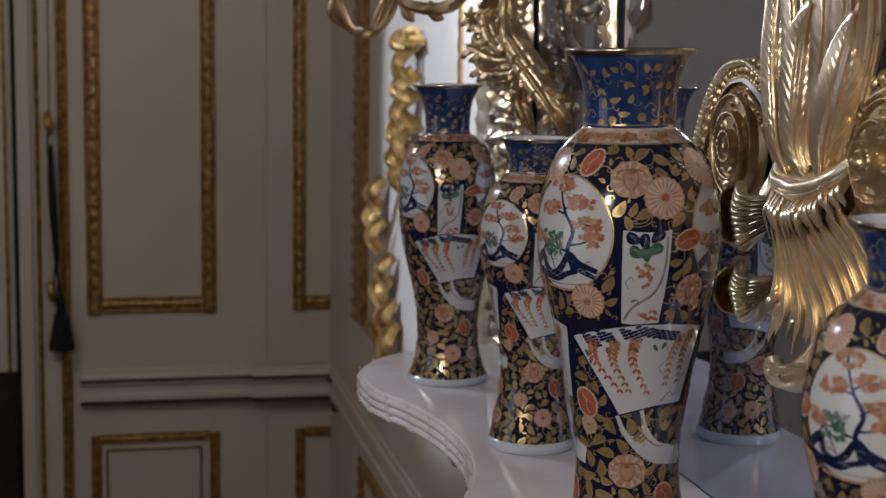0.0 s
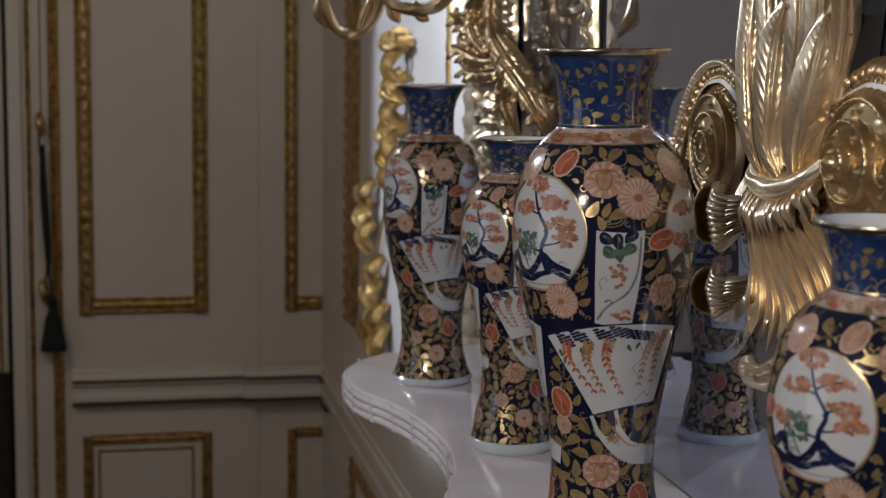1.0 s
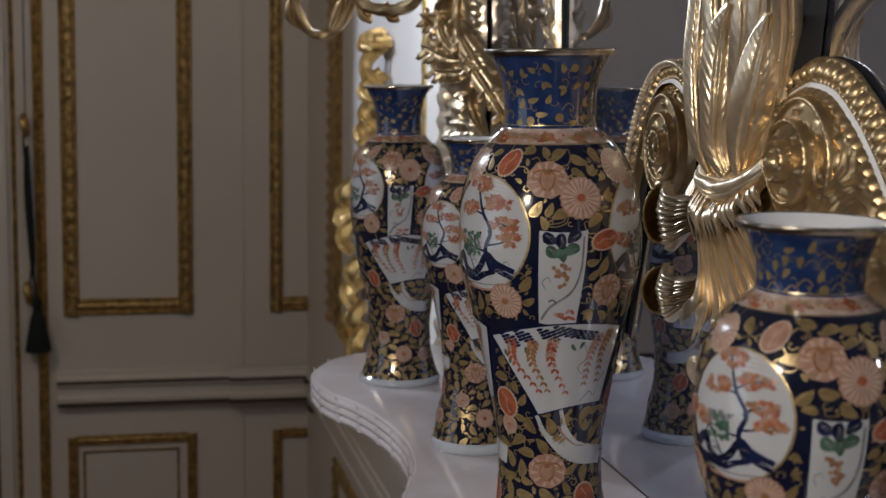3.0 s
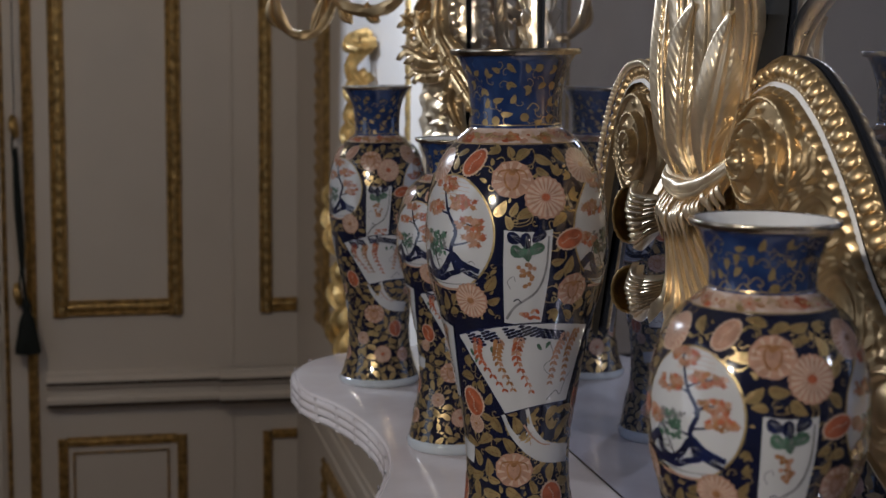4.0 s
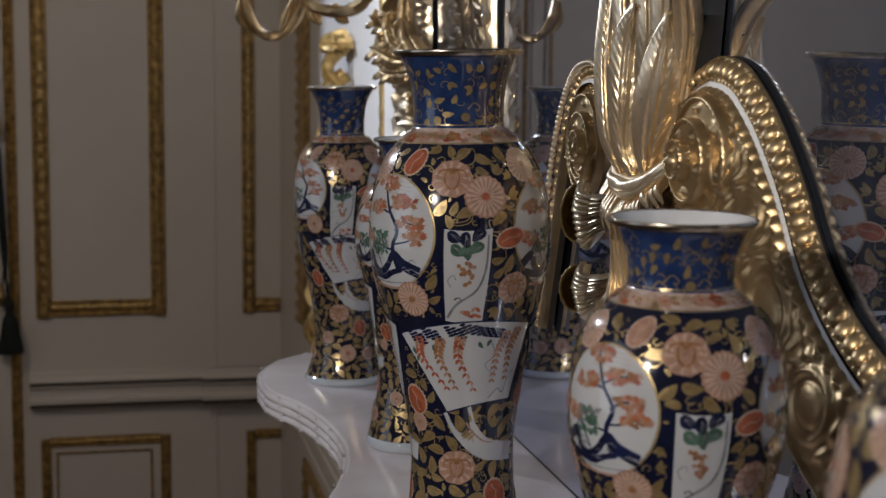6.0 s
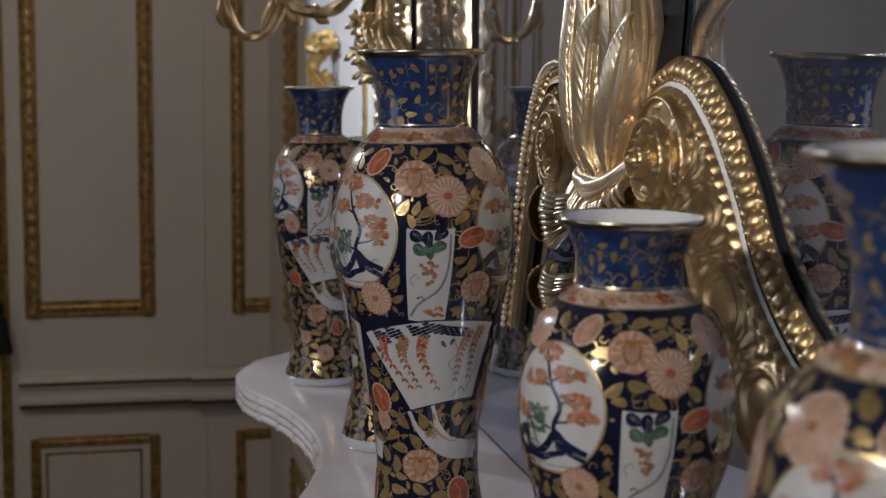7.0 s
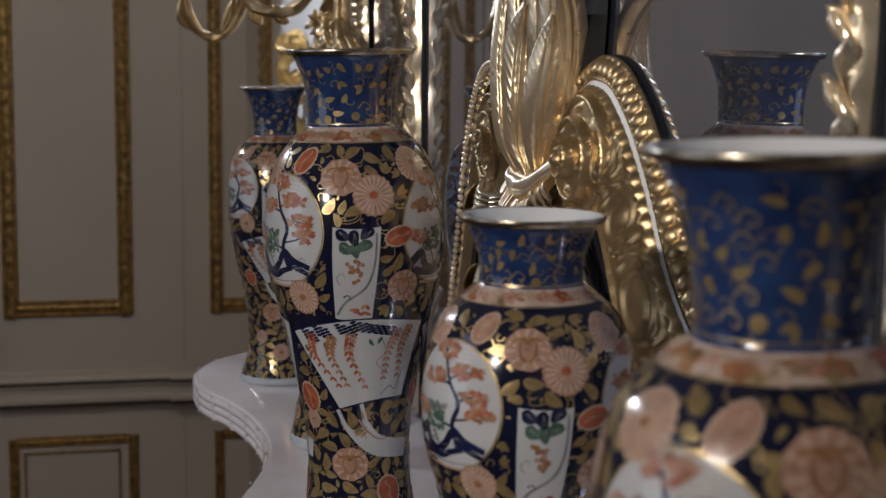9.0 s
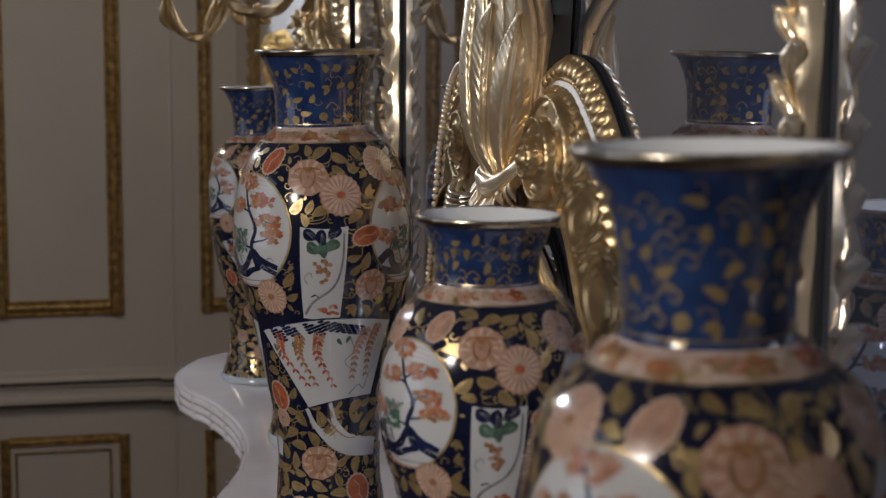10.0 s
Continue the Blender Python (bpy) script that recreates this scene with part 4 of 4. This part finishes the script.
def relief(run, f):
    """Eggs in curled leaves, with fine veins between them."""
    x, y = (run / 0.062) % 1.0 - 0.5, (f - 0.50) / 0.40
    d = math.hypot(x * 2.4, y + 0.25 * x)
    egg = math.sqrt(max(0.0, 1 - (d / 0.50) ** 2))
    ring = math.exp(-(((d - 0.74) / 0.11) ** 2)) + 0.7 * math.exp(-(((d - 1.08) / 0.10) ** 2))
    veins = math.sin(9 * math.atan2(y, x * 2.4) + 3 * d) * min(1.0, max(0.0, d - 0.8) * 4)
    edge = min(1.0, max(0.0, (f - 0.10) * 8)) * min(1.0, max(0.0, (0.95 - f) * 10))
    return edge * (0.0040 * egg + 0.0032 * ring + 0.0014 * veins) + (0.0011 * math.sin(run * 520) if f < 0.14 else 0.0)


def beads(run, f):
    """A row of round beads between two fine ropes."""
    x = (run / 0.0118) % 1.0 - 0.5
    ball = 0.0052 * math.sqrt(max(0.0, 1 - ((f - 0.45) / 0.36) ** 2 - (x / 0.52) ** 2))
    rope = 0.0016 * (0.6 + 0.4 * math.sin(run * 900)) * (math.exp(-(((f - 0.06) / 0.05) ** 2)) + math.exp(-(((f - 0.90) / 0.05) ** 2)))
    return ball + rope


band = [(0, 0.0035)] + [(k / 20, 0.0050 + 0.0080 * (k / 20) ** 0.8) for k in range(21)] + [(1.0, 0.004)]
leafy = [(0, 0.0145), (0.03, 0.0185), (0.06, 0.020), (0.10, 0.0175)] + [(0.13 + 0.82 * k / 36, 0.0175 + 0.0065 * math.sin(math.pi * 0.5 * k / 36)) for k in range(37)] + [(0.97, 0.027), (1.0, 0.026), (1.0, 0.004)]
for sign in (1, -1):
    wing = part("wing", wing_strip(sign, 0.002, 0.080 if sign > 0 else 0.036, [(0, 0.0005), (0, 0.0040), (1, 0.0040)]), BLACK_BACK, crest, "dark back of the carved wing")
    gilded("beaded_band", wing_strip(sign, 0.0, 0.0180, band, n=1100, wave=beads), wing, "beaded gilded band", MATTE_GILT, angle=1.0)
    gilded("white_stripe", wing_strip(sign, 0.0178, 0.0212, [(0, 0.0130), (0.5, 0.0142), (1, 0.0150)], widen=0.35), wing, "white painted stripe", WHITE_PAINT)
    gilded("leaf_band", wing_strip(sign, 0.0208, 0.083 if sign > 0 else 0.038, leafy if sign > 0 else [(f, h * 0.5) for f, h in leafy], n=620, wave=relief, widen=0.22, upto=1.0 if sign > 0 else 0.62), wing, "relief band of leaves and eggs", MATTE_GILT, angle=1.0)
    # terraced shell scroll, each terrace edged with a rope
    bm = bmesh.new()
    ca, cb = sign * 0.124, (1.5555 if sign > 0 else 1.548)
    nr, nt = 96, 144
    wide, tall = (0.050, 0.046) if sign > 0 else (0.046, 0.046)
    rows = []
    for i in range(nr + 1):
        r = i / nr
        row = []
        for j in range(nt):
            t = 2 * math.pi * j / nt
            turn = 3.0 * r + 0.10 * math.cos(t + 0.8)
            ring = turn % 1.0
            step = (3.0 - math.floor(turn)) / 3.0
            rope = math.sqrt(max(0.0, 1 - ((ring - 0.86) / 0.14) ** 2)) * (1 + 0.10 * math.sin(t * (16 + 14 * math.floor(turn))))
            knobs = max(0.0, math.cos(t * (3 + 2 * math.floor(turn)) + 1.1)) ** 2 * max(0.0, 1 - abs(ring - 0.40) / 0.28)
            fall = 0.0060 * (step - (0.333 * min(1.0, max(0.0, ring - 0.94) * 16)) - 0.10 * ring) * 3
            lift = (0.019 if sign > 0 else 0.010) + fall + 0.0034 * rope + 0.0034 * knobs
            if r < 0.13:
                lift = (0.0350 if sign > 0 else 0.0260) + 0.0065 * math.sqrt(max(0.0, 1 - (r / 0.13) ** 2))
            rr = max(r, 0.004)
            row.append(P(ca + 0.022 * sign * r + rr * wide * math.cos(t), cb + rr * tall * math.sin(t), lift))
        rows.append(row)
    rows.append([P(ca + 0.022 * sign + 1.12 * wide * math.cos(2 * math.pi * j / nt), cb + 1.10 * tall * math.sin(2 * math.pi * j / nt), 0.004) for j in range(nt)])
    grid(bm, rows, closed_v=True)
    gilded("scroll", bm, wing, "terraced shell scroll", MATTE_GILT, angle=0.9)
bm = bmesh.new()
for k, q in enumerate(catmull(WINGS[-1], 76)[10:]):
    knob(bm, -q[0] + 0.006, q[1] - 0.004, 0.0175, 0.0030, 0.0030, 0.0030, 8, 6)
tagged(gilded("bead_edging", bm, wing, "row of small gilded beads"), kind="stuff")


# ---- mirror frame ----
def carved_post(name, a0, a1, out, z0, z1, seed, label=""):
    """An upright gilded strip on the glass, carved all over."""
    bm = bmesh.new()
    rows = []
    n, m = int((z1 - z0) / 0.006), 10
    for k in range(n + 1):
        z = z0 + (z1 - z0) * k / n
        row = []
        for j in range(m + 1):
            f = j / m
            bump = noise.noise((f * 3.0 + seed, z * 70, 0.0)) * 0.5 + noise.noise((f * 6.0, z * 130 + seed, 1.0)) * 0.35
            row.append(P(a0 + (a1 - a0) * f + 0.002 * math.sin(z * 70), z, 0.004 + out * (math.sin(math.pi * f) ** 0.6) * max(0.15, 0.72 + 1.0 * bump)))
        rows.append(row)
    grid(bm, rows)
    return gilded(name, bm, mirror, label, angle=1.0)


for sign in (-1, 1):
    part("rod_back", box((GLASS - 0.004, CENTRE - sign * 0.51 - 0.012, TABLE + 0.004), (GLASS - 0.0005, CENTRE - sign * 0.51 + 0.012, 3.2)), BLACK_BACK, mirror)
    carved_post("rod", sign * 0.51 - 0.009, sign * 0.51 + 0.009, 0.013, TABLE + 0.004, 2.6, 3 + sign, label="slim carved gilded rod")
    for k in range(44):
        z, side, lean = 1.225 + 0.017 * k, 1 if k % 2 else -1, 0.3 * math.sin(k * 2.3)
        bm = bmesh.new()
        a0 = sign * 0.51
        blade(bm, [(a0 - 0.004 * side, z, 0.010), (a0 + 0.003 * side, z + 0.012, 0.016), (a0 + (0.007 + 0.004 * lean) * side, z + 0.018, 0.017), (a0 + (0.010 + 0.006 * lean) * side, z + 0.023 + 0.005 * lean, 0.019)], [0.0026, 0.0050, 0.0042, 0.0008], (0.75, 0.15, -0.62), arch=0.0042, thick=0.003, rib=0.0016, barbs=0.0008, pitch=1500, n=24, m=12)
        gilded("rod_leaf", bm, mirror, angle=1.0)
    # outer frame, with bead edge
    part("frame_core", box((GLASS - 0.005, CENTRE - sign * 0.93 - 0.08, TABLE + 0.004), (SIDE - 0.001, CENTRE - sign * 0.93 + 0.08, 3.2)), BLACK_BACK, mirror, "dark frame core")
    for lo, hi, out in ((0.840, 0.865, 0.030), (0.865, 0.960, 0.034), (0.96, 1.0, 0.026)):
        carved_post("frame_strip", sign * lo if sign > 0 else -hi, sign * hi if sign > 0 else -lo, out, TABLE + 0.004, 2.6, int(lo * 100) + sign, label="carved gilded frame strip")
    bm = bmesh.new()
    for k in range(90):
        knob(bm, sign * 0.835, 1.23 + 0.012 * k, 0.022, 0.005, 0.0055, 0.006, 7, 5)
    tagged(gilded("bead_edging", bm, mirror), kind="stuff")

# acanthus leaves climbing the far frame
acanthus = tagged(empty("acanthus_spray"), "gilded acanthus leaves on the mirror frame", "carved ornament")
LEAVES = [
    ([(-0.911, 1.635, 0.030), (-0.945, 1.653, 0.042), (-0.970, 1.665, 0.052), (-0.989, 1.673, 0.058)], [0.006, 0.013, 0.012, 0.003]),
    ([(-0.841, 1.614, 0.030), (-0.879, 1.618, 0.046), (-0.926, 1.628, 0.057), (-0.957, 1.629, 0.062)], [0.008, 0.017, 0.016, 0.003]),
    ([(-0.811, 1.600, 0.030), (-0.860, 1.597, 0.042), (-0.913, 1.598, 0.050), (-0.944, 1.607, 0.054)], [0.007, 0.014, 0.013, 0.003]),
    ([(-0.828, 1.646, 0.040), (-0.754, 1.615, 0.037), (-0.698, 1.582, 0.029), (-0.622, 1.548, 0.020)], [0.010, 0.017, 0.014, 0.004]),
    ([(-0.793, 1.621, 0.045), (-0.727, 1.598, 0.040), (-0.666, 1.563, 0.030), (-0.632, 1.528, 0.020)], [0.008, 0.014, 0.012, 0.003]),
    ([(-0.833, 1.704, 0.040), (-0.828, 1.661, 0.042), (-0.795, 1.618, 0.038), (-0.736, 1.574, 0.030)], [0.010, 0.013, 0.014, 0.005]),
    ([(-0.773, 1.597, 0.035), (-0.790, 1.561, 0.032), (-0.768, 1.520, 0.020)], [0.008, 0.013, 0.003]),
    ([(-0.892, 1.705, 0.040), (-0.920, 1.676, 0.046), (-0.899, 1.646, 0.046), (-0.836, 1.621, 0.045)], [0.008, 0.013, 0.014, 0.006]),
]
for k, (path, widths) in enumerate(LEAVES):
    bm = bmesh.new()
    side = (0.35, 0.85, -0.4) if k in (0, 1, 2) else (0.5, 0.5, -0.7)
    blade(bm, path, widths, side, arch=0.006, thick=0.004, rib=0.002, barbs=0.0022, pitch=900, n=60, m=18)
    # side lobes
    p = catmull(path, 8)
    for i in (2, 4, 6):
        for sg in (-1, 1):
            q, d = p[i], p[i + 1] - p[i - 1]
            e = np.array(side, float) * sg
            w = widths[min(len(widths) - 1, i // 3)]
            tip = q + e * w * 1.25 + d * 0.35 + np.array((0, 0, 0.004))
            blade(bm, [tuple(q), tuple(q * 0.4 + tip * 0.6 + np.array((0, 0, 0.003))), tuple(tip)], [w * 0.35, w * 0.45, 0.001], tuple(d), arch=0.003, thick=0.002, rib=0.001, n=10, m=6)
    gilded("leaf", bm, acanthus, mat=MATTE_GILT, angle=0.9)

# ---- wall sconce ----
sconce = tagged(empty("wall_sconce"), "gilded branched wall sconce beside the mirror", "sconce")
bm = bmesh.new()
tube(bm, [(-1.06, 1.76, 0.234), (-1.062, 1.70, 0.228), (-1.062, 1.668, 0.220), (-1.068, 1.650, 0.206), (-1.07, 1.645, 0.188), (-1.064, 1.652, 0.168), (-1.058, 1.672, 0.155), (-1.05, 1.70, 0.146), (-1.04, 1.74, 0.14)], [0.006, 0.006, 0.0075, 0.006, 0.0075, 0.006, 0.008, 0.007, 0.006], n=60, flute=0.08)
gilded("arm", bm, sconce, mat=MATTE_GILT)
bm = bmesh.new()
tube(bm, [(-1.05, 1.71, 0.152), (-1.03, 1.688, 0.135), (-1.01, 1.680, 0.112), (-0.985, 1.682, 0.088), (-0.96, 1.70, 0.066), (-0.93, 1.74, 0.04)], [0.006, 0.0085, 0.008, 0.009, 0.007, 0.008], n=50, flute=0.10)
gilded("arm", bm, sconce, mat=MATTE_GILT)
for path, widths in (([(-1.066, 1.650, 0.175), (-1.058, 1.672, 0.166), (-1.05, 1.70, 0.160)], [0.004, 0.010, 0.002]), ([(-1.06, 1.70, 0.232), (-1.064, 1.672, 0.232), (-1.066, 1.654, 0.218)], [0.003, 0.009, 0.003]),
                     ([(-1.04, 1.70, 0.14), (-1.035, 1.675, 0.132), (-1.03, 1.662, 0.124)], [0.004, 0.010, 0.002]), ([(-1.0, 1.69, 0.11), (-1.0, 1.672, 0.100), (-0.995, 1.665, 0.09)], [0.004, 0.009, 0.002])):
    bm = bmesh.new()
    blade(bm, path, widths, (0.3, 0.2, -0.9), arch=0.004, rib=0.002, barbs=0.0008, pitch=500, n=20)
    gilded("leaf", bm, sconce, mat=MATTE_GILT)

# ---- hanging carved drop on the wall ----
drop = tagged(empty("carved_drop"), "gilded carved garland drop on the white wall", "carved ornament")
for a, b, r, l, tw in ((-1.83, 1.634, 0.022, 0.014, 0.0), (-1.80, 1.635, 0.014, 0.012, 0.0), (-1.82, 1.590, 0.015, 0.050, 0.2), (-1.82, 1.545, 0.022, 0.032, -0.2), (-1.83, 1.50, 0.018, 0.040, 0.3), (-1.86, 1.46, 0.024, 0.034, -0.3), (-1.82, 1.44, 0.018, 0.05, 0.1), (-1.87, 1.41, 0.020, 0.030, 0.3), (-1.85, 1.375, 0.015, 0.03, 0.0)):
    bm = bmesh.new()
    blade(bm, [(a + 0.02 * tw, b + l, -0.035), (a - 0.01, b, 0.0), (a - 0.03 * tw, b - l, -0.02)], [r * 0.25, r, r * 0.25], (0.75, 0.2, -0.6), arch=0.014, rib=0.005, barbs=0.0025, pitch=180, n=22, m=10)
    blade(bm, [(a + 0.05, b + l * 0.8, -0.035), (a + 0.03, b, 0.004), (a + 0.06, b - l * 0.7, -0.02)], [r * 0.2, r * 0.7, r * 0.2], (0.75, 0.2, -0.6), arch=0.012, rib=0.004, n=16, m=8)
    gilded("leaf", bm, drop, mat=OLD_GILT)
bm = bmesh.new()
tube(bm, [(-1.89, 1.40, -0.025), (-1.95, 1.33, -0.03), (-2.03, 1.26, -0.03), (-2.10, 1.18, -0.03), (-2.12, 1.08, -0.03)], [0.006, 0.005, 0.005, 0.005, 0.006], n=30)
gilded("stem", bm, drop)
for a, b, r, l, tw in ((-2.14, 1.31, 0.028, 0.03, 0.3), (-2.15, 1.26, 0.034, 0.03, -0.3), (-2.13, 1.22, 0.022, 0.03, 0.0), (-2.02, 1.16, 0.026, 0.03, 0.2), (-2.06, 1.11, 0.034, 0.035, -0.2), (-2.0, 1.06, 0.034, 0.04, 0.2), (-1.97, 1.01, 0.030, 0.05, 0.0), (-2.08, 1.03, 0.034, 0.04, 0.0)):
    bm = bmesh.new()
    blade(bm, [(a + 0.04 * tw, b + l, -0.035), (a - 0.01, b, -0.005), (a - 0.06 * tw, b - l, -0.03)], [r * 0.25, r, r * 0.25], (0.85, 0.2, -0.5), arch=0.016, rib=0.006, barbs=0.003, pitch=150, n=22, m=10)
    gilded("leaf", bm, drop, mat=OLD_GILT)

# ---- bell pull with tassel ----
cord = tagged(empty("tassel_cord"), "dark green silk cord with tassel on a gilt hook", "tassel")
Q = lambda x, z, d: Vector((x, BACK - d, z))
bm = bmesh.new()
tube(bm, [(-0.114, 2.6, 0.03), (-0.115, 2.0, 0.03), (-0.116, 1.42, 0.03)], [0.0018] * 3, n=20, m=6, space=Q)
tube(bm, [(-0.118, 1.42, 0.03), (-0.122, 1.36, 0.03), (-0.116, 1.30, 0.03)], [0.003] * 3, n=10, m=6, space=Q)
gilded("cord", bm, cord, mat=GREEN)
bm = bmesh.new()
tube(bm, [(-0.113, 1.36, 0.03), (-0.114, 1.30, 0.032), (-0.111, 1.20, 0.034), (-0.106, 1.10, 0.034), (-0.104, 1.03, 0.034)], [0.004, 0.009, 0.010, 0.009, 0.005], n=24, m=10, flute=0.1, space=Q)
tube(bm, [(-0.104, 1.04, 0.034), (-0.100, 0.99, 0.034), (-0.096, 0.955, 0.034)], [0.005, 0.004, 0.005], n=10, m=8, space=Q)
tube(bm, [(-0.108, 1.04, 0.034), (-0.112, 0.99, 0.034), (-0.100, 0.945, 0.034)], [0.003, 0.003, 0.003], n=10, m=8, space=Q)
gilded("loop", bm, cord, mat=GREEN)
bm = bmesh.new()
tube(bm, [(-0.096, 0.965, 0.034), (-0.096, 0.945, 0.034), (-0.096, 0.928, 0.034), (-0.095, 0.90, 0.034), (-0.095, 0.825, 0.034), (-0.095, 0.82, 0.034)], [0.004, 0.012, 0.010, 0.020, 0.032, 0.030], n=40, m=40, flute=0.05, lobes=20, space=Q)
gilded("tassel", bm, cord, "dark green silk tassel", GREEN)
for z in (1.405, 0.965):
    bm = bmesh.new()
    tube(bm, [(-0.118, z + 0.02, 0.0), (-0.120, z + 0.03, 0.018), (-0.118, z + 0.008, 0.03), (-0.114, z - 0.014, 0.026), (-0.120, z - 0.02, 0.012)], [0.006, 0.009, 0.012, 0.009, 0.004], n=24, m=10, flute=0.1, space=Q)
    gilded("hook", bm, cord, "gilt hook", OLD_GILT)

# door leaf beside the surround
door_1 = tagged(part("door_1", box((-0.60, BACK + 0.03, 0.75), (-0.213, BACK + 0.058, 2.9)), PAINT), "cream painted door leaf with gilded strip", "door", kind="structure")
part("door_base", box((-0.60, BACK + 0.036, 0.0), (-0.213, BACK + 0.058, 0.75)), DARK, door_1, "dark wooden lower panel")
part("door_gap", box((-0.213, BACK + 0.02, 0.0), (-0.203, BACK + 0.058, 2.9)), BLACK_BACK, door_1)
part("strip", box((-0.236, BACK + 0.024, 0.75), (-0.228, BACK + 0.03, 2.9), 0.001), OLD_GILT, door_1, "gilded strip")
# reeds and ties along the shelf edge
edge = [(x, y) for x, y in outline(0.004)]
for h, r in ((0.0275, 0.0050), (0.0180, 0.0052), (0.0085, 0.0052)):
    bm = bmesh.new()
    rows = []
    for k, (x, y) in enumerate(edge):
        q0, q1 = edge[max(k - 1, 0)], edge[min(k + 1, len(edge) - 1)]
        d = math.hypot(q1[0] - q0[0], q1[1] - q0[1])
        nx, ny = (q1[1] - q0[1]) / d, -(q1[0] - q0[0]) / d
        rows.append([(x + nx * r * math.cos(u), y + ny * r * math.cos(u), TABLE - h + r * math.sin(u)) for u in np.linspace(0, 2 * math.pi, 8, endpoint=False)])
    grid(bm, rows, closed_v=True)
    gilded("reed", bm, mantel, "carved marble reed", MARBLE, angle=1.2)
run, last = 0.0, edge[0]
for k in range(1, len(edge) - 1):
    run += math.dist(edge[k], edge[k - 1])
    if run > 0.052:
        run = 0.0
        q0, q1 = edge[k - 1], edge[k + 1]
        d = math.hypot(q1[0] - q0[0], q1[1] - q0[1])
        tx, ty = (q1[0] - q0[0]) / d, (q1[1] - q0[1]) / d
        nx, ny = ty, -tx
        bm = bmesh.new()
        rows = []
        for f in np.linspace(0, 1, 9):
            z = TABLE - 0.0015 - 0.0295 * f
            o = 0.0050 + 0.0005 * math.cos(f * 8 * math.pi)
            s = (f - 0.5) * 0.006
            x, y = edge[k][0] + tx * s, edge[k][1] + ty * s
            rows.append([(x + tx * w + nx * (o - abs(w) * 0.25), y + ty * w + ny * (o - abs(w) * 0.25), z) for w in (-0.0045, -0.002, 0.002, 0.0045)])
        grid(bm, rows)
        gilded("tie", bm, mantel, "carved ribbon tie", MARBLE)
